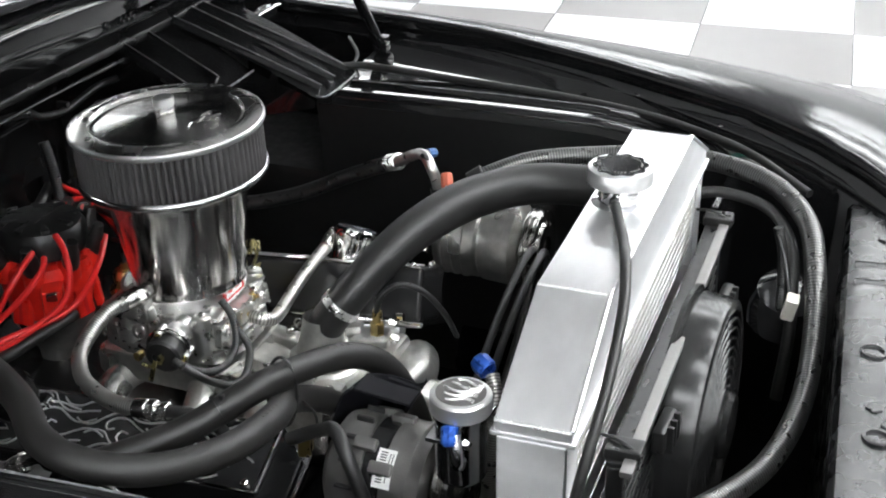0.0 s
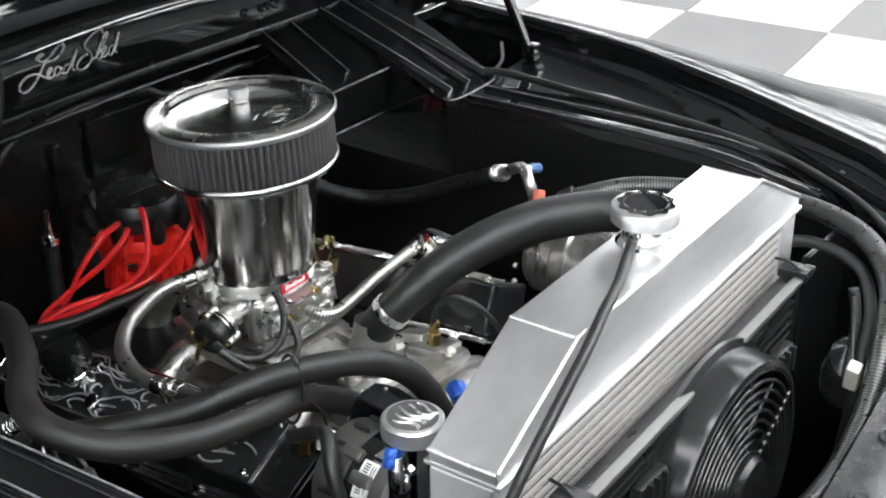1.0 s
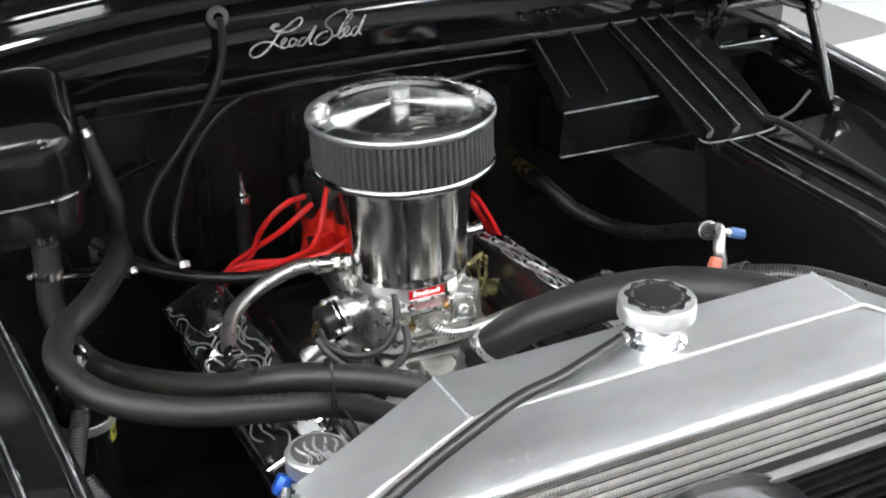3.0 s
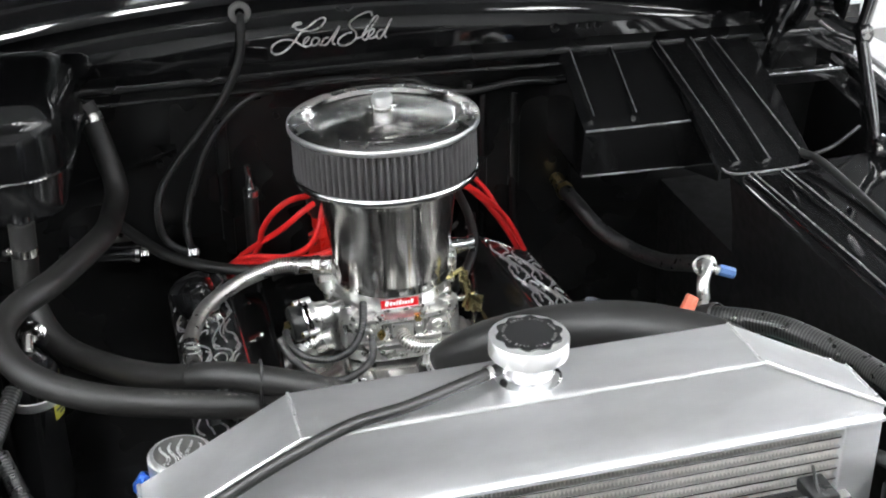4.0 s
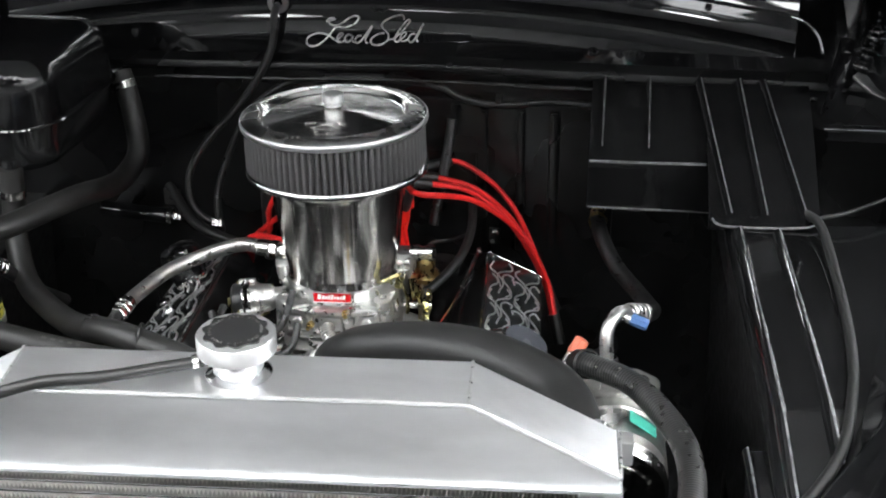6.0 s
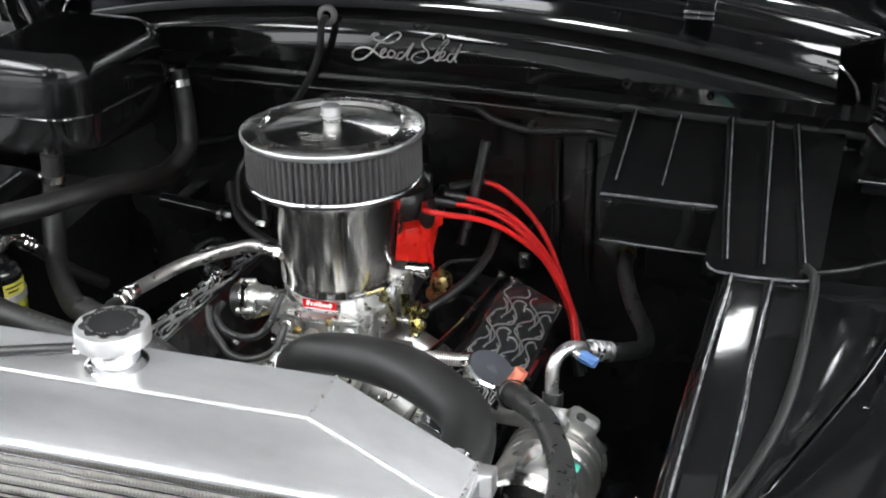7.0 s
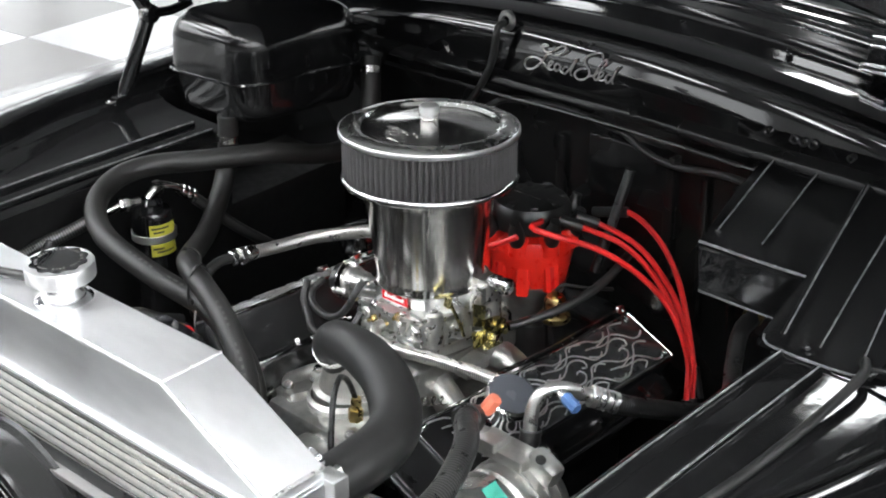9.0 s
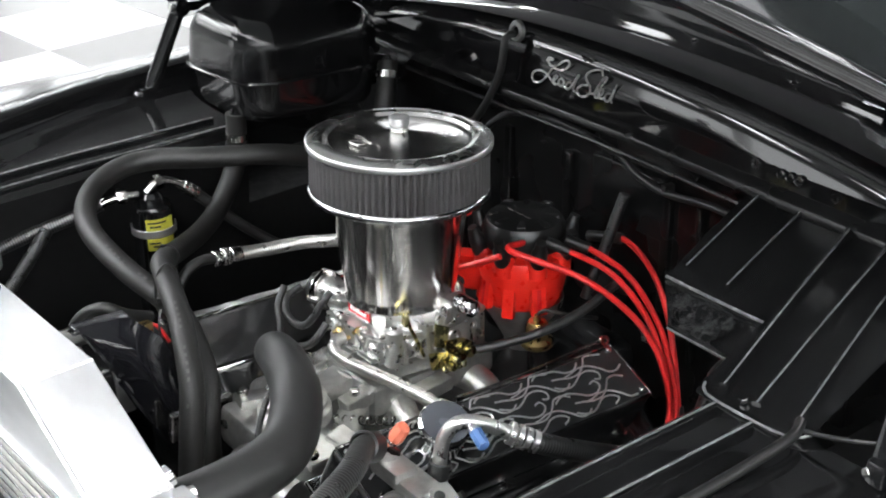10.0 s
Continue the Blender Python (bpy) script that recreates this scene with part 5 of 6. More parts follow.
def front_end():
    c = thing("condenser", "black finned condenser ahead of the radiator", "condenser", at=(0.01, -0.695, 0.5))
    for x in (-0.30, 0.31):
        part("end_tube", rbox((x - 0.014, -0.073, 0.7), (0.018, 0.02, 0.43), 0.004), CONDENSER, c)
    part("top_bar", rbox((-0.01, -0.073, 0.914), (0.62, 0.022, 0.012), 0.003), CONDENSER, c)
    bar = part("mount_bar", rbox((-0.01, -0.088, 0.921), (0.66, 0.014, 0.008), 0.002), DULL, c, "dull grey mounting bar")
    for x in (-0.3, 0.29):
        part("bracket", rbox((x, -0.078, 0.925), (0.03, 0.04, 0.014), 0.003), CONDENSER, bar)
        part("tie", tube([rp(x - 0.01, -0.1, 0.926), rp(x, -0.07, 0.936), rp(x + 0.012, -0.045, 0.93)], 0.0022, 8), PLASTIC, bar)
    for k in range(26):
        z = 0.897 - 0.0155 * k
        part("condenser_tube", rbox((-0.01, -0.073, z), (0.6, 0.019, 0.005), 0.0015), CONDENSER, c)
    part("fin_back", rbox((-0.01, -0.067, 0.7), (0.6, 0.006, 0.42), 0), CONDENSER, c)
    f = thing("cooling_fan", "black electric cooling fan with round wire grille", "fan", at=(0.03, -0.72, 0.77))
    C = (0.04, 0, 0.773)
    R = 0.156
    shroud = part("shroud", lathe([(R + 0.016, -0.702), (R + 0.016, -0.708), (R + 0.008, -0.713), (R + 0.006, -0.745), (R + 0.003, -0.753), (R - 0.005, -0.755), (R - 0.007, -0.75), (R - 0.007, -0.708)], C, (0, 1, 0), 72), FANP, f, "glossy black round shroud")
    for k in range(11):
        r = R - 0.008 - 0.0125 * k
        ring = [(C[0] + r * math.cos(q), -0.753 - 0.006 * (1 - (r / R) ** 2), C[2] + r * math.sin(q)) for q in (2 * math.pi * j / 40 for j in range(41))]
        part("grille_ring", tube(ring, 0.0024, 8, 0.012, ends=False), FANP, f)
    for k in range(6):
        q = radians(88 + 60 * k)
        part("spoke", tube([(C[0] + 0.03 * math.cos(q), -0.757, C[2] + 0.03 * math.sin(q)), (C[0] + (R - 0.004) * math.cos(q), -0.752, C[2] + (R - 0.004) * math.sin(q))], 0.0034, 8), FANP, f)
    part("motor", lathe([(0, -0.775), (0.04, -0.773), (0.045, -0.766), (0.045, -0.715), (0.03, -0.71)], C, (0, 1, 0), 36), FANP, f)
    for k in range(10):
        q = 2 * math.pi * k / 10
        blade = slab([(0.04, -0.02), (0.13, -0.035), (0.142, 0.0), (0.13, 0.03), (0.04, 0.015)], 0, 0.003)
        blade.transform(Matrix.Translation((C[0], -0.732, C[2])) @ Matrix.Rotation(q, 4, "Y") @ pose(0, 0, 0, 90 + 25, 0, 0))
        part("blade", blade, FANP, f)
    for x, z in ((-0.128, 0.86), (0.2, 0.86)):
        b = part("bracket", box((x, -0.722, z), (0.06, 0.016, 0.03), 0.004), PLASTIC, f)
        for dx in (-0.016, 0, 0.016):
            part("rib", box((x + dx, -0.733, z), (0.005, 0.008, 0.034), 0.001), PLASTIC, b)


FANP = material("fan_plastic", (0.012, 0.012, 0.012), 0.22, 0, 0.1, 90, 0.03, 0.01, 200)
radiator()
front_end()

# hoses of the cooling system
up = thing("radiator_hose", "thick black rubber upper radiator hose", "hose", at=(0.03, -0.24, 0.85))
part("hose", tube([(0.021, -0.201, 0.79), (0.024, -0.211, 0.816), (0.034, -0.231, 0.845), (0.056, -0.248, 0.869), (0.09, -0.265, 0.891), (0.16, -0.29, 0.912), (0.243, -0.326, 0.924), (0.314, -0.376, 0.926), (0.345, -0.42, 0.926), (0.358, -0.48, 0.926), (0.36, -0.545, 0.926), (0.36, -0.562, 0.926)], 0.031, 28, 0.01, bulge=lambda run: 0.84 + 0.16 * smoothstep((run - 0.05) / 0.28)), RUBBER, up)
clamp(up, (0.032, -0.228, 0.841), (0.35, -0.6, 0.85), 0.0262, WELD)
clamp(up, (0.36, -0.55, 0.926), (0.0, 1, 0), 0.031, WELD)
ov = thing("overflow_hose", "thin black rubber overflow hose lying over the radiator tank", "hose", at=(-0.005, -0.617, 1.081))
part("tube", tube([(-0.005, -0.617, 1.081), (-0.05, -0.635, 1.08), (-0.106, -0.657, 1.079), (-0.16, -0.674, 1.08), (-0.215, -0.688, 1.066), (-0.262, -0.695, 1.046), (-0.318, -0.699, 1.012), (-0.35, -0.697, 0.98), (-0.37, -0.69, 0.93), (-0.375, -0.68, 0.85), (-0.37, -0.65, 0.75)], 0.0062, 14), RUBBER, ov)
part("clip", lathe([(0.0063, -0.003), (0.0074, -0.003), (0.0074, 0.003), (0.0063, 0.003)], (-0.018, -0.6215, 1.0808), (1, 0.4, 0), 18), STEEL, ov, "plated spring clip")

HA = [(-0.402, 0.262, 1.05), (-0.394, 0.254, 1.03), (-0.38, 0.238, 0.985), (-0.368, 0.21, 0.935), (-0.378, 0.165, 0.912), (-0.385, 0.11, 0.918), (-0.4, 0.02, 0.942), (-0.452, -0.08, 0.945), (-0.5, -0.14, 0.942), (-0.514, -0.2, 0.935), (-0.48, -0.265, 0.92), (-0.4, -0.305, 0.903), (-0.29, -0.3, 0.874), (-0.2, -0.268, 0.835), (-0.135, -0.27, 0.80), (-0.09, -0.28, 0.765), (-0.06, -0.3, 0.72), (-0.045, -0.31, 0.66), (-0.03, -0.318, 0.6)]
HB = [(-0.49, 0.01, 0.99), (-0.491, 0.008, 0.95), (-0.492, -0.004, 0.885), (-0.462, -0.055, 0.84), (-0.405, -0.12, 0.836), (-0.33, -0.2, 0.855), (-0.265, -0.25, 0.88), (-0.222, -0.268, 0.881), (-0.137, -0.292, 0.865), (-0.08, -0.312, 0.842), (-0.035, -0.33, 0.80), (-0.01, -0.35, 0.74), (0.0, -0.362, 0.68), (0.004, -0.37, 0.6)]
for pts, end in ((HA, (0.25, 0.4, 1)), (HB, (0, 0, 1))):
    h = thing("heater_hose", "grey-black rubber heater hose looping from the black tank to the engine", "hose", "pair of heater hoses", at=pts[0])
    part("hose", tube(pts, 0.0175, 20, 0.01), HEATER, h)
    clamp(h, Vector(pts[1]), (Vector(pts[0]) - Vector(pts[1])), 0.0175)
    line = smooth_path(pts, 0.01)
    marks = bmesh.new()
    for k in range(int(len(line) * 0.64), int(len(line) * 0.8)):
        if k % 7 < 5:
            a, b = line[k], line[min(k + 1, len(line) - 1)]
            d = (b - a).normalized()
            up_ = (Vector((0.15, -0.25, 1)) - d * Vector((0.15, -0.25, 1)).dot(d)).normalized()
            mm = Matrix((d, up_.cross(d), up_)).transposed().to_4x4()
            own = box((0, 0, 0), (0.0055, 0.004, 0.0006), 0)
            own.transform(Matrix.Translation(a + up_ * 0.0176) @ mm)
            join(marks, own)
    tagged(part("print_marks", marks, GREYINK, h, "faint grey bars of print"), kind="stuff")
tie = thing("cable_tie", "black cable tie round the two heater hoses", "cable tie", "cable ties on the hoses", at=(-0.21, -0.268, 0.86))
part("strap", tube([(-0.214 + 0.004 * math.sin(q), -0.27 + 0.02 * math.cos(q), 0.857 + 0.047 * math.sin(q)) for q in (2 * math.pi * k / 20 for k in range(21))], 0.0022, 8, 0.01, ends=False), PLASTIC, tie)
part("tail", tube([(-0.2, -0.29, 0.84), (-0.19, -0.3, 0.82), (-0.185, -0.3, 0.80)], 0.0018, 6), PLASTIC, tie)
part("head", box((-0.21, -0.288, 0.85), (0.006, 0.006, 0.008), 0.001), PLASTIC, tie)
t2 = thing("cable_tie", "black cable tie round one heater hose", "cable tie", "cable ties on the hoses", at=(-0.29, -0.235, 0.872))
part("strap", lathe([(0.0175, -0.002), (0.019, -0.002), (0.019, 0.002), (0.0175, 0.002)], (-0.293, -0.229, 0.8705), (0.55, -0.42, 0.2), 24), PLASTIC, t2)
part("head", box((-0.293, -0.235, 0.89), (0.006, 0.006, 0.006), 0.001), PLASTIC, t2)


# ---- fuel lines ----
fl = thing("fuel_line", "braided steel fuel line curving to the carburettor", "fuel line", "braided fuel lines", at=(-0.12, 0.015, 0.88))
part("braid", tube([(-0.118, 0.015, 0.876), (-0.15, 0.022, 0.876), (-0.19, 0.026, 0.862), (-0.225, 0.018, 0.85), (-0.262, -0.015, 0.842), (-0.284, -0.07, 0.838), (-0.29, -0.115, 0.842)], 0.0105, 18, 0.006), BRAID, fl)
hose_end(fl, (-0.289, -0.112, 0.842), (0.02, -1, 0.1), 0.0105)
part("tail_hose", tube([(-0.289, -0.155, 0.847), (-0.287, -0.18, 0.85), (-0.28, -0.21, 0.84), (-0.27, -0.24, 0.8)], 0.008, 12), RUBBER, fl)
hose_end(fl, (-0.122, 0.0155, 0.876), (1, -0.2, 0), 0.0105)
f2 = thing("fuel_line", "braided steel fuel line crossing to the valve cover breather", "fuel line", "braided fuel lines", at=(0.03, -0.13, 0.8))
part("braid", tube([(0.0, -0.104, 0.816), (0.0, -0.118, 0.815), (0.012, -0.128, 0.809), (0.036, -0.126, 0.804), (0.075, -0.118, 0.803), (0.12, -0.112, 0.807), (0.17, -0.107, 0.811), (0.235, -0.103, 0.815)], 0.0095, 18, 0.006), BRAID, f2)
hose_end(f2, (0.232, -0.103, 0.815), (1, 0.15, 0.1), 0.0095)
fb = thing("breather_cap", "round smoked grey capped breather on the valve cover front", "breather", at=(0.315, -0.13, 0.79))
part("body", lathe([(0.031, -0.062), (0.034, -0.058), (0.034, -0.05), (0.03, -0.046), (0.03, -0.02), (0.033, -0.013), (0.035, -0.006), (0.0345, 0.001), (0.031, 0.004), (0.0, 0.004)], (0.279, -0.134, 0.826), (0.44, -0.08, 0.89), 40), CHROME, fb)
part("disc", lathe([(0.0315, 0.0035), (0.0315, 0.006), (0, 0.0065)], (0.279, -0.134, 0.826), (0.44, -0.08, 0.89), 36), FILLER, fb)


# ---- air conditioning ----
def compressor():
    c = thing("ac_compressor", "cast aluminium air conditioning compressor with ribbed black belt pulley", "compressor", at=(0.41, -0.28, 0.75))
    bm = lathe([(0, -0.225), (0.03, -0.225), (0.055, -0.23), (0.062, -0.24), (0.062, -0.3), (0.058, -0.305), (0.064, -0.31), (0.066, -0.36), (0.05, -0.37)], (0.405, 0, 0.785), (0, 1, 0), 48)
    hs = part("housing", bm, CAST, c)
    part("lug", box((0.435, -0.252, 0.845), (0.045, 0.03, 0.035), 0.01, (0, 25, 0)), CAST, hs)
    part("port_block", box((0.375, -0.262, 0.852), (0.1, 0.04, 0.018), 0.006), CAST, hs)
    part("port_block", box((0.36, -0.268, 0.862), (0.05, 0.034, 0.016), 0.005), CAST, hs)
    for y in (-0.245, -0.262, -0.279):
        part("rib", lathe([(0.0615, y - 0.003), (0.0645, y - 0.002), (0.0645, y + 0.002), (0.0615, y + 0.003)], (0.405, 0, 0.785), (0, 1, 0), 48), CAST, hs)
    for q in (10, 70, 130, 190, 250, 310):
        part("bolt", hexnut((0.405 + 0.054 * math.cos(radians(q)), -0.222, 0.785 + 0.054 * math.sin(radians(q))), (0, 1, 0), 0.006, 0.006), STEEL, c)
    part("lug_hole", lathe([(0.0065, 0), (0.0065, 0.002), (0, 0.002)], (0.438, -0.262, 0.8625), (0.42, -0.1, 1), 20), INK, c)
    part("sticker", slab([(-0.02, -0.012), (0.02, -0.012), (0.02, 0.012), (-0.02, 0.012)], 0, 0.0006, pose(0.437, -0.335, 0.845, 0, 35, 0)), GREEN, c, "green sticker")
    rib = bmesh.new()
    lathe([(0.02, -0.375), (0.062, -0.375), (0.066, -0.378), (0.061, -0.382), (0.066, -0.386), (0.061, -0.39), (0.066, -0.394), (0.062, -0.398), (0.045, -0.4), (0.045, -0.404), (0.02, -0.404)], (0.405, 0, 0.785), (0, 1, 0), 48, rib)
    part("pulley", rib, STEEL, c)
    # ports: elbow with blue cap, stub with orange cap
    el = part("elbow", tube([(0.392, -0.229, 0.85), (0.389, -0.222, 0.885), (0.389, -0.215, 0.901), (0.395, -0.205, 0.914), (0.404, -0.19, 0.916), (0.412, -0.168, 0.905), (0.418, -0.148, 0.892), (0.424, -0.135, 0.885)], 0.0088, 18, 0.006), CARB, c, "bent aluminium pipe")
    part("collar", lathe([(0.012, 0), (0.0135, 0.004), (0.0135, 0.02), (0.012, 0.022)], (0.3925, -0.2295, 0.848), (-0.05, 0.2, 1), 20), PLASTIC, el)
    part("union", lathe([(0.0125, 0), (0.0125, 0.012), (0.01, 0.014)], (0.3935, -0.232, 0.836), (-0.05, 0.2, 1), 6), CARB, el)
    for k in range(4):
        part("crimp_ring", lathe([(0.0115, -0.004), (0.014, -0.003), (0.014, 0.003), (0.0115, 0.004)], (0.42 + 0.0055 * k, -0.143 + 0.0075 * k, 0.889 - 0.004 * k), (0.55, 0.75, -0.4), 24), CARB, el)
    s = part("service_port", lathe([(0.0065, -0.006), (0.0065, 0.012)], (0.408, -0.193, 0.913), (0.9, -0.2, -0.25), 14), CARB, c)
    part("port_cap", lathe([(0.0078, 0.0), (0.0084, 0.003), (0.008, 0.021), (0.0066, 0.023), (0, 0.023)], (0.419, -0.195, 0.911), (0.9, -0.2, -0.25), 8), BLUECAP, s, "blue plastic cap")
    s = part("service_port", lathe([(0.011, -0.035), (0.011, -0.012), (0.008, -0.01), (0.008, 0.006)], (0.346, -0.26, 0.89), (0.45, 0.2, 0.8), 16), POLISH, c)
    part("port_cap", lathe([(0.0092, 0.004), (0.0098, 0.008), (0.0092, 0.025), (0.008, 0.027), (0, 0.027)], (0.346, -0.26, 0.888), (0.45, 0.25, 0.8), 8), ORANGE, s, "orange plastic cap")
    part("manifold", tube([(0.345, -0.262, 0.868), (0.35, -0.285, 0.89), (0.362, -0.3, 0.905)], 0.0125, 16), POLISH, c)


compressor()
acb = thing("ac_hose", "thick black braided hose arching to the front of the bay", "hose", "braided air conditioning hoses", at=(0.36, -0.3, 0.9))
part("braid", tube([(0.358, -0.296, 0.9), (0.368, -0.315, 0.912), (0.421, -0.374, 0.926), (0.467, -0.466, 0.93), (0.481, -0.55, 0.938), (0.472, -0.64, 0.945), (0.422, -0.735, 0.947), (0.345, -0.8, 0.933), (0.268, -0.828, 0.903), (0.183, -0.846, 0.84), (0.07, -0.85, 0.8), (-0.06, -0.83, 0.79), (-0.18, -0.78, 0.80), (-0.27, -0.73, 0.815), (-0.32, -0.71, 0.83)], 0.0148, 20, 0.008), BRAIDK, acb)
part("collar", lathe([(0.0185, -0.012), (0.0185, 0.012), (0.016, 0.014)], (0.362, -0.305, 0.907), (0.3, -0.6, 0.4), 24), PLASTIC, acb)
ac2 = thing("ac_hose", "black ribbed hose from the compressor to the firewall", "hose", "braided air conditioning hoses", at=(0.44, -0.13, 0.9))
part("sleeve", tube([(0.43, -0.13, 0.882), (0.441, -0.105, 0.868), (0.452, -0.03, 0.83), (0.452, 0.06, 0.785), (0.435, 0.15, 0.76), (0.4, 0.215, 0.77), (0.375, 0.27, 0.795), (0.368, 0.33, 0.8)], 0.0128, 20, 0.008), LOOM, ac2)
part("end_fitting", lathe([(0.0155, 0), (0.0165, 0.012), (0.013, 0.014), (0.013, 0.06)], (0.368, 0.305, 0.80), (0, 1, 0), 8), BRASS, ac2, "brass hose end")
aln = thing("alloy_line", "thin dark rubber line beside the front hoses", "pipe", at=(0.4, -0.6, 0.9))
part("pipe", tube([(0.41, -0.6, 0.9), (0.42, -0.66, 0.92), (0.39, -0.74, 0.92), (0.33, -0.785, 0.9), (0.28, -0.8, 0.86), (0.25, -0.806, 0.8), (0.24, -0.8, 0.7)], 0.0085, 12), RUBBER, aln)


# ---- accessories on the other flank ----
def alternator():
    a = thing("alternator", "grey cast alternator with a white printed label", "alternator", at=(-0.27, -0.38, 0.78))
    C, ax = (-0.207, 0, 0.77), (0, 1, 0)
    part("rear_housing", lathe([(0, -0.31), (0.05, -0.312), (0.066, -0.322), (0.07, -0.335), (0.07, -0.365), (0.066, -0.367)], C, ax, 48), ALT, a)
    part("stator_band", lathe([(0.068, -0.367), (0.07, -0.369), (0.07, -0.39), (0.068, -0.392)], C, ax, 48), CHASSIS, a)
    part("front_housing", lathe([(0.066, -0.392), (0.071, -0.394), (0.071, -0.425), (0.06, -0.438), (0.03, -0.44)], C, ax, 48), ALT, a)
    for k in range(7):
        q = radians(20 + 24 * k)
        part("vent", box((C[0] + 0.0705 * math.cos(q), -0.35, C[2] + 0.0705 * math.sin(q)), (0.012, 0.022, 0.004), 0.001, (0, -math.degrees(q), 0)), INK, a)
    part("pulley", lathe([(0.012, -0.445), (0.034, -0.445), (0.034, -0.45), (0.026, -0.455), (0.034, -0.46), (0.034, -0.465), (0.012, -0.466)], C, ax, 32), STEEL, a)
    def curved(q0, q1, y0, y1, r):
        return loft([[(C[0] + r * math.cos(radians(q)), y, C[2] + r * math.sin(radians(q))) for q in np.linspace(q0, q1, 9)] for y in (y0, y1)])

    lab = part("label", curved(120, 158, -0.384, -0.407, 0.0714), PAPER, a, "white label with plain dark bars")
    bars = bmesh.new()
    for k in range(12):
        join(bars, curved(123 + 2.6 * k, 124.3 + 2.6 * k, -0.388, -0.396, 0.0717))
    for q0, q1, y in ((124, 152, -0.3995), (124, 145, -0.403)):
        join(bars, curved(q0, q1, y, y - 0.0012, 0.0717))
    tagged(part("bars", bars, INK, lab), kind="stuff")
    for q, y in ((75, -0.392), (140, -0.392), (60, -0.365), (120, -0.365)):
        part("boss", box((C[0] + 0.07 * math.cos(radians(q)), y, C[2] + 0.07 * math.sin(radians(q))), (0.016, 0.03, 0.014), 0.003, (0, 90 - q, 0)), ALT, a)
    con = part("connector", box((-0.228, -0.276, 0.8), (0.022, 0.016, 0.028), 0.003, (0, 0, 15)), BRASS, a)
    part("lead", tube([(-0.228, -0.272, 0.8), (-0.224, -0.264, 0.806), (-0.215, -0.258, 0.8), (-0.205, -0.25, 0.78)], 0.003, 8), WIRE, con)
    a.location.y -= 0.03


def steering_reservoir():
    p = thing("power_steering_reservoir", "polished billet reservoir with engraved flame lid", "reservoir", at=(-0.316, -0.545, 0.9))
    c = (-0.316, -0.545, 0)
    part("can", lathe([(0, 0.88), (0.026, 0.88), (0.028, 0.884), (0.028, 0.95), (0.03, 0.955), (0.03, 0.962)], c, seg=40), POLISH, p)
    lid = part("lid", lathe([(0.032, 0.962), (0.0335, 0.964), (0.0335, 0.98), (0.032, 0.982), (0.03, 0.983), (0, 0.983)], c, seg=48), MACHINED, p, "polished lid with dark flame engraving")
    part("lid_inlay", lathe([(0.027, 0.0), (0.027, 0.0012), (0, 0.0012)], (c[0], c[1], 0.983), seg=40), DULL, lid)
    bm = bmesh.new()
    for k in range(5):
        d, h = (k - 2) * 0.0085, 1 - 0.13 * abs(k - 2)
        for lean in (0, 1):
            tube([(c[0] + d + lean * (0.0035 - 0.003 * y) + 0.0035 * math.sin(5.2 * y + 0.9 * k), c[1] - 0.02 + 0.04 * h * y, 0.985) for y in (0, 0.15, 0.3, 0.45, 0.6, 0.75, 0.9, 1)], 0.0009, 6, 0.004, bm)
    tagged(part("flame_engraving", bm, WELD, lid), kind="stuff")
    part("bracket", box((-0.30, -0.54, 0.935), (0.09, 0.05, 0.006), 0.002), POLISH, p)
    f = part("hose_fitting", tube([(-0.338, -0.552, 0.915), (-0.352, -0.556, 0.918), (-0.36, -0.558, 0.93), (-0.352, -0.552, 0.955)], 0.0075, 12), POLISH, p)
    part("valve_body", lathe([(0.006, 0), (0.009, 0.004), (0.009, 0.02), (0.006, 0.022)], (-0.362, -0.55, 0.945), (0.6, 0.2, 0.8), 8), BLUE, f, "blue anodised fitting")


alternator()
steering_reservoir()
bf = thing("blue_fitting", "blue anodised hose fitting behind the radiator tank", "fitting", at=(-0.21, -0.52, 0.95))
part("nut", lathe([(0.01, 0), (0.012, 0.003), (0.012, 0.018), (0.01, 0.021)], (-0.232, -0.545, 0.96), (0.5, 0.8, 0.2), 8), BLUE, bf)
part("braid", tube([(-0.235, -0.55, 0.958), (-0.25, -0.56, 0.94), (-0.255, -0.56, 0.9), (-0.25, -0.55, 0.8)], 0.008, 12), BRAID, bf)
cb = thing("accessory_shield", "polished black curved shield beside the alternator", "shield", at=(-0.19, -0.35, 0.7))
edge_line = [(-0.163, -0.432, 0.874), (-0.158, -0.392, 0.876), (-0.155, -0.356, 0.868), (-0.148, -0.318, 0.828), (-0.146, -0.292, 0.77), (-0.148, -0.286, 0.7), (-0.155, -0.298, 0.625)]
rows = []
for k, e in enumerate(edge_line):
    low = Vector((-0.14, -0.43 + 0.02 * k, 0.87 - 0.042 * k))
    rows.append([Vector(e).lerp(low, u) + Vector((0.03 * math.sin(math.pi * u) ** 1.5 * smoothstep(k / 3), 0, 0)) for u in (0, 0.15, 0.3, 0.45, 0.6, 0.75, 0.9, 1)])
part("shell", loft(rows, 0.005), SHIELD, cb, sharp=60)
part("edge", tube(edge_line[:3], 0.0016, 8, 0.01), SHIELD, cb)
part("rolled_edge", tube([r[-1] for r in rows[2:]], 0.005, 10, 0.02), SHIELD, cb)
part("lip", box((-0.176, -0.394, 0.866), (0.03, 0.078, 0.005), 0.0015, (0, -8, -6)), SHIELD, cb)


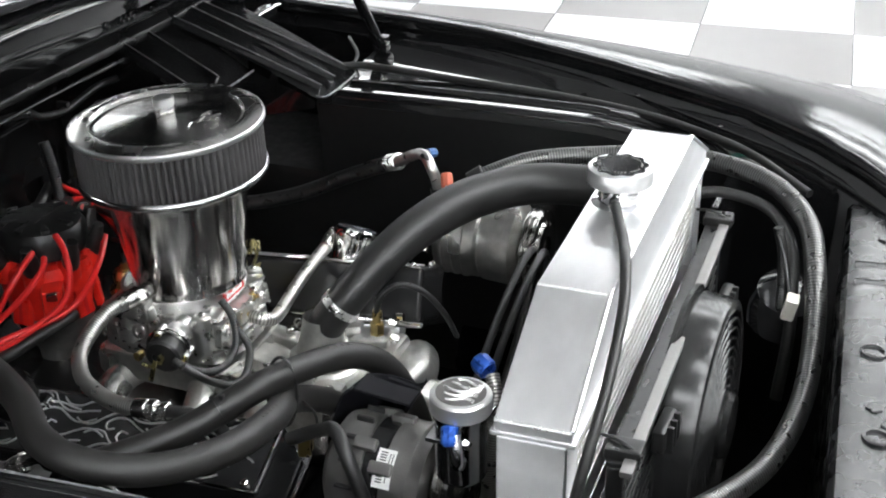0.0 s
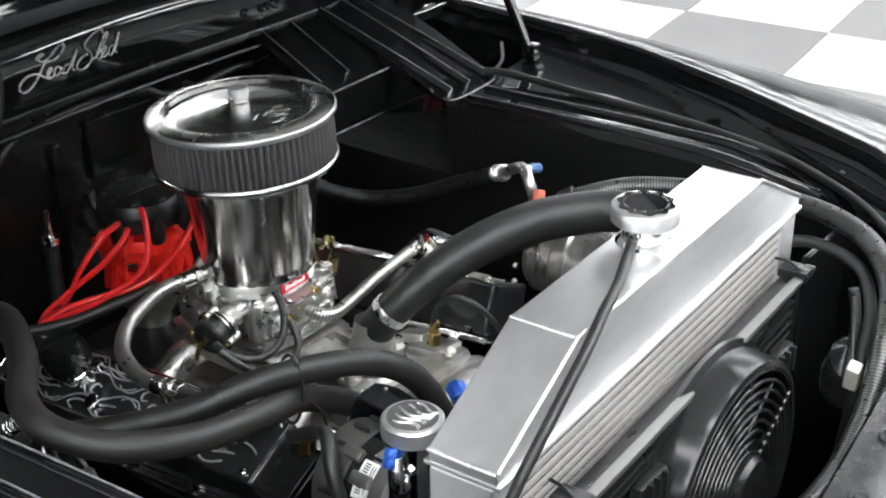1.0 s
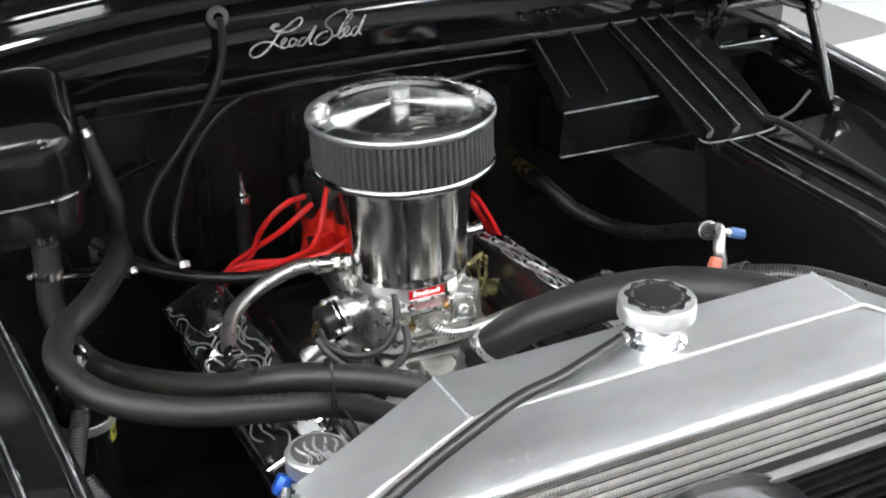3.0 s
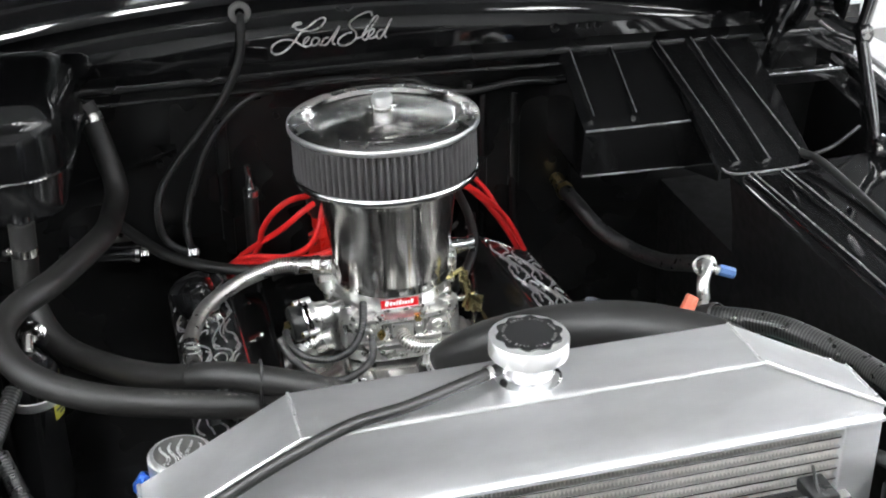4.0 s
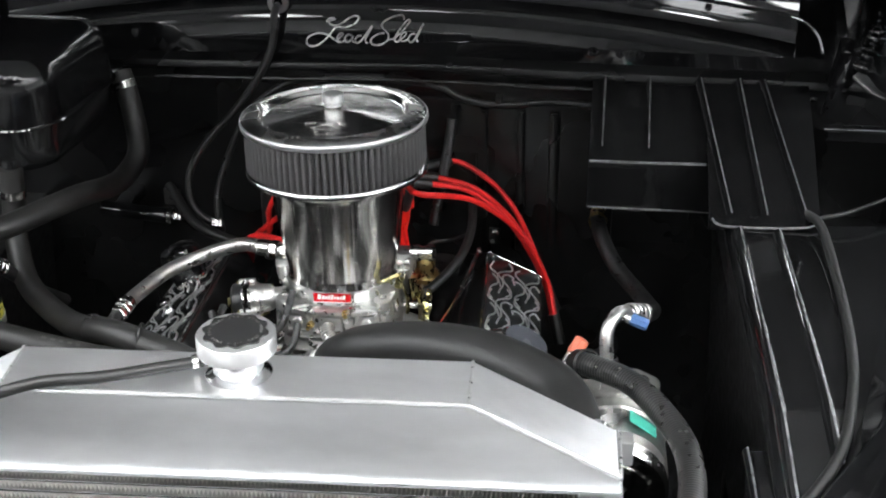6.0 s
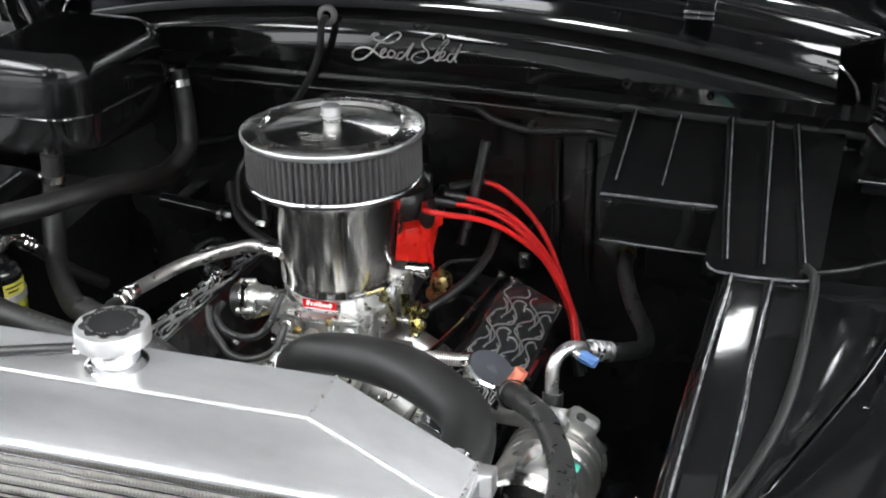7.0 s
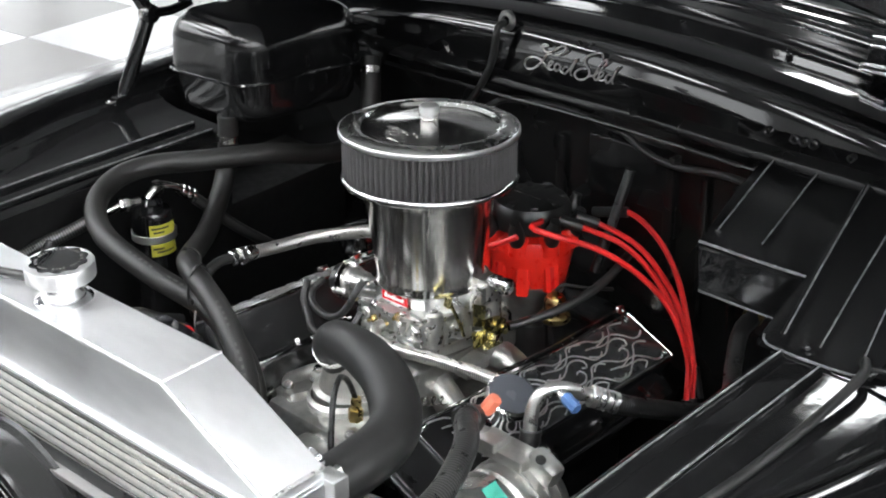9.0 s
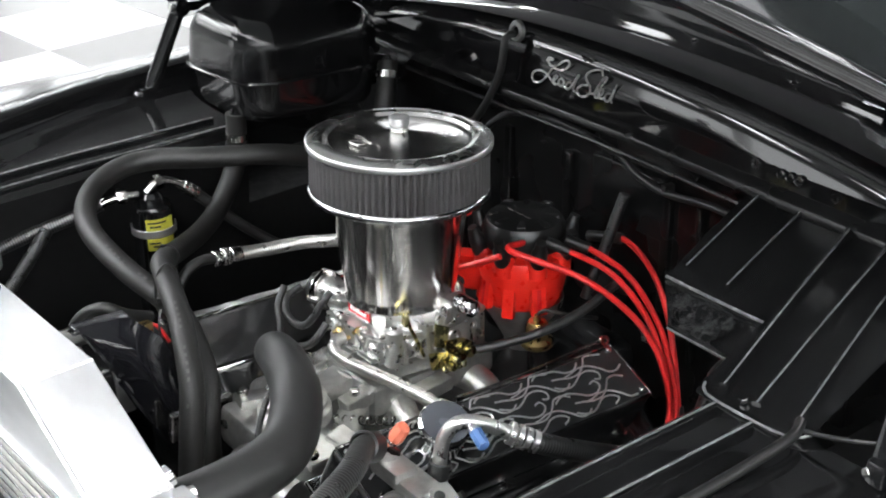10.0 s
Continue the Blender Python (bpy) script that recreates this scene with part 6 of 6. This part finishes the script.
def evaporator_box():
    """The rounded black tank in the corner: a lid with a lip over a smaller tub, hose stubs."""
    e = thing("vacuum_tank", "glossy black rounded heater tank with a lipped lid", "tank", at=(-0.53, 0.11, 0.95))
    SW, SE, NE, NW = (Vector(q) for q in ((-0.642, -0.016), (-0.424, 0.0), (-0.393, 0.264), (-0.618, 0.262)))

    def rr(w, l, r, n=10):
        out = []
        for cx, cy, a0 in ((w - r, l - r, 0), (-w + r, l - r, 90), (-w + r, -l + r, 180), (w - r, -l + r, 270)):
            out += [(cx + r * math.cos(radians(a0 + 90 * k / n)), cy + r * math.sin(radians(a0 + 90 * k / n))) for k in range(n + 1)]
        return out

    def plan(x, y, z):
        """From the tank's own square to its four-cornered plan."""
        u, v = 0.5 + x / 0.2, 0.5 + y / 0.23
        q = SW * (1 - u) * (1 - v) + SE * u * (1 - v) + NE * u * v + NW * (1 - u) * v
        return (q.x, q.y, z)

    def stack(levels):
        own = loft([[plan(x, y, z) for x, y in rr(w, l, r)] for w, l, r, z in levels], close=True)
        for z in (levels[0][3], levels[-1][3]):
            vs = [v for v in own.verts if abs(v.co.z - z) < 1e-6]
            own.faces.new(vs)
        return own

    prof = [(0.0, 1.0535), (0.0, 1.06), (0.0015, 1.08), (0.003, 1.1)] + [(0.003 + 0.034 * (1 - math.cos(radians(a))), 1.1 + 0.052 * math.sin(radians(a))) for a in range(10, 91, 10)] + [(0.043, 1.1526), (0.048, 1.153), (0.0485, 1.15303), (0.05, 1.15306)]
    lid = part("lid", stack([(0.1 - i, 0.115 - i, max(0.012, 0.052 - i * 0.8), z) for i, z in prof]), FENDER, e, "glossy black domed lid", sharp=50)
    part("latch", box((-0.411, 0.13, 1.075), (0.008, 0.02, 0.024), 0.002, (0, 0, -7)), PAINT, lid)
    part("tub", stack([(0.07, 0.085, 0.018, 0.978), (0.083, 0.098, 0.036, 0.983), (0.089, 0.104, 0.042, 0.995), (0.092, 0.107, 0.045, 1.02), (0.097, 0.112, 0.05, 1.0525)]), SATIN, e, sharp=50)
    part("lip", stack([(0.1025, 0.1175, 0.053, 1.051), (0.1035, 0.1185, 0.054, 1.0525), (0.1025, 0.1175, 0.053, 1.0545)]), PAINT, e)
    part("stub", tube([(-0.49, 0.014, 1.0), (-0.49, 0.01, 0.965)], 0.013, 16), PAINT, e)
    part("stub", tube([(-0.44, 0.245, 1.035), (-0.41, 0.262, 1.05), (-0.4, 0.258, 1.03)], 0.013, 16), PAINT, e)
    part("support", box((-0.53, 0.3, 0.99), (0.06, 0.16, 0.03), 0.005), CHASSIS, e)


evaporator_box()


def drier():
    d = thing("receiver_drier", "black receiver drier canister with a yellow label and band", "canister", at=(-0.47, -0.16, 0.75))
    c = (-0.492, -0.158, 0)
    part("can", lathe([(0, 0.66), (0.032, 0.66), (0.035, 0.67), (0.035, 0.862), (0.03, 0.872), (0, 0.874)], c, seg=36), PAINT, d)
    seg = [[(c[0] + 0.0357 * math.cos(radians(q)), c[1] + 0.0357 * math.sin(radians(q)), z) for q in range(-45, 36, 10)] for z in (0.80, 0.856)]
    lab = part("label", loft(seg), YELLOW, d, "yellow label with plain dark bars")
    bars = bmesh.new()
    for z, q0, q1 in ((0.848, -40, 10), (0.841, -35, 0), (0.812, -40, -10), (0.806, -30, 20)):
        loft([[(c[0] + 0.0361 * math.cos(radians(q)), c[1] + 0.0361 * math.sin(radians(q)), zz) for q in range(q0, q1 + 1, 10)] for zz in (z, z + 0.0035)], bm=bars)
    tagged(part("bars", bars, INK, lab), kind="stuff")
    part("band", lathe([(0.0362, 0.822), (0.0375, 0.823), (0.0375, 0.835), (0.0362, 0.836)], c, seg=36), MACHINED, d, "bright steel band")
    part("head", lathe([(0.018, 0.872), (0.02, 0.885), (0.014, 0.892), (0, 0.893)], c, seg=20), PAINT, d)
    f = part("port", tube([(-0.49, -0.165, 0.893), (-0.489, -0.144, 0.908), (-0.487, -0.115, 0.9), (-0.484, -0.092, 0.881), (-0.48, -0.06, 0.85)], 0.0075, 14), STEEL, d)
    part("nut", hexnut((-0.489, -0.15, 0.906), (0.0, 1, 0.1), 0.0125, 0.013), STEEL, f)
    for k in range(3):
        part("crimp_ring", lathe([(0.009, -0.004), (0.0118, -0.003), (0.0118, 0.003), (0.009, 0.004)], (-0.485 + 0.001 * k, -0.1 + 0.009 * k, 0.888 - 0.007 * k), (0.05, 0.8, -0.6), 20), STEEL, f)
    part("hose", tube([(-0.482, -0.08, 0.87), (-0.478, -0.05, 0.84), (-0.47, 0.0, 0.79), (-0.46, 0.06, 0.74)], 0.0098, 14), RUBBER, f)
    f = part("port", tube([(-0.491, -0.18, 0.893), (-0.496, -0.212, 0.895), (-0.504, -0.24, 0.888)], 0.008, 14), STEEL, d)
    part("nut", hexnut((-0.494, -0.2, 0.895), (-0.2, -1, 0), 0.0125, 0.016), STEEL, f)
    part("line", tube([(-0.504, -0.24, 0.888), (-0.522, -0.29, 0.868), (-0.54, -0.36, 0.85), (-0.535, -0.46, 0.83), (-0.5, -0.56, 0.8), (-0.45, -0.62, 0.76)], 0.011, 14), BRAIDK, d)


drier()

# ---- wires, lines and small fittings ----
gh = thing("cowl_hose", "thin black rubber tube hanging from a chromed grommet in the cowl", "hose", at=(-0.157, 0.34, 1.14))
part("tube", tube([(-0.157, 0.338, 1.143), (-0.158, 0.322, 1.138), (-0.164, 0.316, 1.085), (-0.19, 0.312, 1.03), (-0.235, 0.308, 0.97), (-0.285, 0.298, 0.915), (-0.31, 0.28, 0.87), (-0.308, 0.268, 0.82), (-0.285, 0.262, 0.795), (-0.255, 0.262, 0.785)], 0.0062, 14), RUBBER, gh)
part("grommet", lathe([(0.007, 0.003), (0.009, 0.0065), (0.0155, 0.006), (0.0175, 0.003), (0.0175, 0.0)], (-0.157, 0.346, 1.146), (0, -1, 0.15), 30), DULL, gh, "dull grey grommet ring")
part("end_fitting", hexnut((-0.272, 0.262, 0.787), (1, 0, 0), 0.01, 0.016), STEEL, gh)
fh = thing("firewall_loom", "black ribbed wiring loom along the firewall", "wiring loom", at=(0.0, 0.34, 1.0))
part("loom", tube([(0.36, 0.335, 0.992), (0.29, 0.33, 1.0), (0.2, 0.325, 0.993), (0.14, 0.325, 1.003), (0.1, 0.325, 1.022), (0.0, 0.33, 1.03), (-0.1, 0.33, 1.025), (-0.16, 0.325, 1.01), (-0.215, 0.315, 0.96), (-0.25, 0.305, 0.89), (-0.27, 0.29, 0.82), (-0.26, 0.27, 0.76)], 0.006, 12), LOOM, fh)
part("clip", box((0.2, 0.33, 0.997), (0.01, 0.02, 0.018), 0.002), PLASTIC, fh)
vt = thing("vertical_cable", "black ribbed cable running up the firewall behind the distributor", "cable", at=(0.12, 0.3, 0.9))
part("cable", tube([(0.1, 0.27, 0.80), (0.112, 0.29, 0.87), (0.122, 0.305, 0.93), (0.126, 0.318, 0.968)], 0.0085, 12), LOOM, vt)
cs = thing("oil_sender", "gold plated pressure sender beside the distributor", "sender", at=(0.097, 0.176, 0.74))
part("body", lathe([(0.012, 0.742), (0.022, 0.748), (0.0255, 0.752), (0.0255, 0.759), (0.022, 0.763), (0.0185, 0.765), (0.0175, 0.784), (0.014, 0.79), (0.006, 0.791), (0.005, 0.8), (0, 0.801)], (0.097, 0.176, 0), seg=30), BRASS, cs)
part("stem", lathe([(0.014, 0.69), (0.014, 0.744)], (0.097, 0.176, 0), seg=20), CHASSIS, cs)
part("lead", tube([(0.097, 0.176, 0.798), (0.11, 0.18, 0.812), (0.14, 0.2, 0.81), (0.16, 0.24, 0.8)], 0.003, 8), PLASTIC, cs)
sp = thing("bulkhead_stud", "chrome tipped breather stub on a black post", "fitting", at=(-0.168, 0.238, 0.8))
part("post", tube([(-0.17, 0.24, 0.74), (-0.169, 0.24, 0.885)], 0.011, 14), PLASTIC, sp)
part("collar", lathe([(0.009, 0.885), (0.013, 0.888), (0.013, 0.897), (0.009, 0.9), (0.006, 0.91), (0.005, 0.925)], (-0.169, 0.24, 0), seg=20), CHROME, sp)
part("tip", tube([(-0.169, 0.24, 0.92), (-0.172, 0.235, 0.94)], 0.0045, 10), STEEL, sp)
for n, (pts, r, mat, label) in enumerate((
        (((-0.052, -0.09, 0.865), (-0.055, -0.105, 0.85), (-0.062, -0.115, 0.828), (-0.08, -0.122, 0.808), (-0.11, -0.122, 0.8), (-0.14, -0.118, 0.808), (-0.158, -0.1, 0.82), (-0.158, -0.078, 0.826)), 0.0055, LOOM, "short black ribbed vacuum hose at the carburettor"),
        (((-0.044, -0.105, 0.821), (-0.046, -0.122, 0.802), (-0.055, -0.13, 0.789), (-0.085, -0.14, 0.778), (-0.118, -0.14, 0.78), (-0.137, -0.13, 0.791), (-0.158, -0.12, 0.81), (-0.17, -0.1, 0.829)), 0.0055, RUBBER, "short black vacuum hose curling round to the choke"),
        (((0.0995, -0.249, 0.796), (0.0965, -0.257, 0.825), (0.1, -0.271, 0.842), (0.109, -0.287, 0.847), (0.125, -0.311, 0.833), (0.145, -0.335, 0.793), (0.159, -0.35, 0.748)), 0.0042, LOOM, "black ribbed sender wire looping over the crossover"),
        (((0.1, 0.03, 0.79), (0.13, 0.07, 0.8), (0.16, 0.13, 0.815), (0.17, 0.2, 0.83), (0.165, 0.27, 0.85)), 0.007, RUBBER, "black throttle cable running to the firewall"),
        (((-0.06, 0.15, 0.8), (-0.12, 0.17, 0.79), (-0.2, 0.2, 0.78), (-0.3, 0.26, 0.785), (-0.38, 0.37, 0.80)), 0.009, RUBBER, "black vacuum hose behind the engine"),
        (((-0.24, -0.29, 0.81), (-0.235, -0.33, 0.83), (-0.25, -0.36, 0.845), (-0.275, -0.39, 0.82), (-0.28, -0.42, 0.75)), 0.009, RUBBER, "black rubber hose beside the alternator"),
        (((0.30, -0.77, 0.935), (0.295, -0.78, 0.9), (0.285, -0.785, 0.86), (0.26, -0.79, 0.83)), 0.007, LOOM, "ribbed wiring loom to the fan connector"),
        (((-0.52, -0.33, 0.86), (-0.5, -0.37, 0.83), (-0.47, -0.43, 0.79), (-0.46, -0.5, 0.72)), 0.011, LOOM, "ribbed black loom below the heater hoses"),
        (((0.665, 0.07, 0.945), (0.68, 0.03, 0.945), (0.684, -0.1, 0.94), (0.682, -0.25, 0.938), (0.67, -0.37, 0.938), (0.64, -0.5, 0.938), (0.59, -0.6, 0.94), (0.53, -0.69, 0.94), (0.45, -0.79, 0.925)), 0.0065, RUBBER, "black release cable lying along the apron"),
        (((0.667, 0.06, 0.94), (0.72, 0.07, 0.95), (0.79, 0.12, 0.955)), 0.003, PLASTIC, "thin black wire crossing the apron corner"))):
    hose("loose_hose", label, "hose", pts, r, mat, 12)
tp = thing("throttle_spring", "coiled steel return spring below the carburettor", "spring", at=(0.09, -0.16, 0.745))
part("coil", tube([(0.07 + 0.0013 * k + 0.0, -0.17 + 0.0015 * k + 0.007 * math.cos(k * 1.1), 0.74 + 0.007 * math.sin(k * 1.1)) for k in range(46)], 0.0014, 6, 0.003), STEEL, tp)
wc = thing("wire_connector", "white plastic plug on the fan wiring", "connector", at=(0.25, -0.8, 0.85))
part("plug", box((0.24, -0.805, 0.848), (0.018, 0.018, 0.045), 0.003, (10, -25, 0)), WHITE, wc)
part("lead", tube([(0.245, -0.8, 0.865), (0.262, -0.79, 0.9), (0.3, -0.77, 0.93)], 0.003, 8), PLASTIC, wc)
hn = thing("horn", "small chromed horn dome at the front corner", "horn", at=(0.33, -0.79, 0.82))
part("dome", lathe([(0.05, -0.04), (0.052, -0.01), (0.045, 0.015), (0.025, 0.03), (0, 0.034)], (0.32, -0.79, 0.815), (-0.3, -0.2, 1), 32), VC, hn)
b = thing("firewall_clip", "small bright square clip at the rear of the cover", "clip", at=(0.199, 0.3, 0.768))
part("plate", box((0.199, 0.305, 0.768), (0.02, 0.004, 0.03), 0.001), STEEL, b)
part("bolt", hexnut((0.199, 0.303, 0.772), (0, -1, 0), 0.006, 0.005), STEEL, b)


bt = thing("brake_line_union", "black horizontal cylinder with a bright end ring on the firewall", "cylinder", at=(-0.4, 0.28, 0.79))
part("barrel", tube([(-0.47, 0.28, 0.797), (-0.345, 0.28, 0.786)], 0.0135, 18), PAINT, bt)
part("end_ring", lathe([(0.0138, -0.004), (0.0155, -0.003), (0.0155, 0.003), (0.0138, 0.004)], (-0.352, 0.28, 0.7866), (1, 0, -0.09), 24), STEEL, bt, "bright plated ring")
part("mount", box((-0.44, 0.33, 0.79), (0.03, 0.09, 0.024), 0.004), CHASSIS, bt)
part("nut", hexnut((-0.345, 0.28, 0.786), (1, 0, -0.09), 0.009, 0.012), STEEL, bt)
rd = thing("firewall_rod", "thin black rod crossing the firewall", "rod", at=(-0.37, 0.355, 0.9))
part("rod", tube([(-0.463, 0.355, 0.87), (-0.36, 0.353, 0.9), (-0.273, 0.355, 0.926)], 0.0038, 10), SATIN, rd)
for q in ((-0.458, 0.362, 0.8715), (-0.278, 0.362, 0.9245)):
    part("clip", box(q, (0.012, 0.016, 0.012), 0.002), CHASSIS, rd)
pl = thing("firewall_plate", "small grey square plate on the firewall", "plate", at=(-0.375, 0.366, 0.782))
part("plate", box((-0.375, 0.366, 0.782), (0.03, 0.006, 0.03), 0.0015), DULL, pl)
part("screw", hexnut((-0.375, 0.363, 0.782), (0, -1, 0), 0.005, 0.004), STEEL, pl)
for side in (1, -1):
    for y in (0.16, -0.05, -0.26, -0.46, -0.62):
        g = along(GUTTER, y) + 0.02
        part("channel_bolt", hexnut((MID + side * g, y, 0.941 - 0.1 * smoothstep((-0.75 - y) / 0.6)), (0, 0, 1), 0.006, 0.006), PAINT, body)


# ---- the floor, tile by tile ----
def floor():
    T = 0.62
    turn = Matrix.Translation((4.113, 0.133, 0)) @ Matrix.Rotation(radians(6.7), 4, "Z")
    base = tagged(part("floor", box((0, 0, -0.06), (32.4, 32.4, 0.1), 0), FLOOR_G, smooth=False), "checkered white and grey glossy tile floor", "floor", kind="structure")
    g = 0.002
    tile = slab([(g, g), (T - g, g), (T - g, T - g), (g, T - g)], -0.01, 0.0)
    meshes = []
    for mat in (FLOOR_W, FLOOR_G):
        me = bpy.data.meshes.new("tile")
        tile.to_mesh(me)
        me.materials.append(mat)
        meshes.append(me)
    rest = [bmesh.new(), bmesh.new()]
    for i in range(-36, 24):
        for j in range(-32, 30):
            at = turn @ Vector((i * T, j * T, 0))
            if abs(at.x) > 16 or abs(at.y) > 16:
                continue
            white = (i + j) % 2
            if (1.9 < at.x < 6.2 and -1.2 < at.y < 4.5) or (-6.2 < at.x < -1.4 and 0.2 < at.y < 5.5):
                ob = new("tile", meshes[0 if white else 1])
                ob.matrix_world = Matrix.Translation(at) @ turn.to_3x3().to_4x4()
                ob.parent = base
            else:
                slab([(i * T + g, j * T + g), (i * T + T - g, j * T + g), (i * T + T - g, j * T + T - g), (i * T + g, j * T + T - g)], -0.01, 0.0, turn, bm=rest[0 if white else 1])
    tile.free()
    for bm, mat in zip(rest, (FLOOR_W, FLOOR_G)):
        tagged(part("far_tiles", bm, mat, base, smooth=False), kind="stuff")


floor()
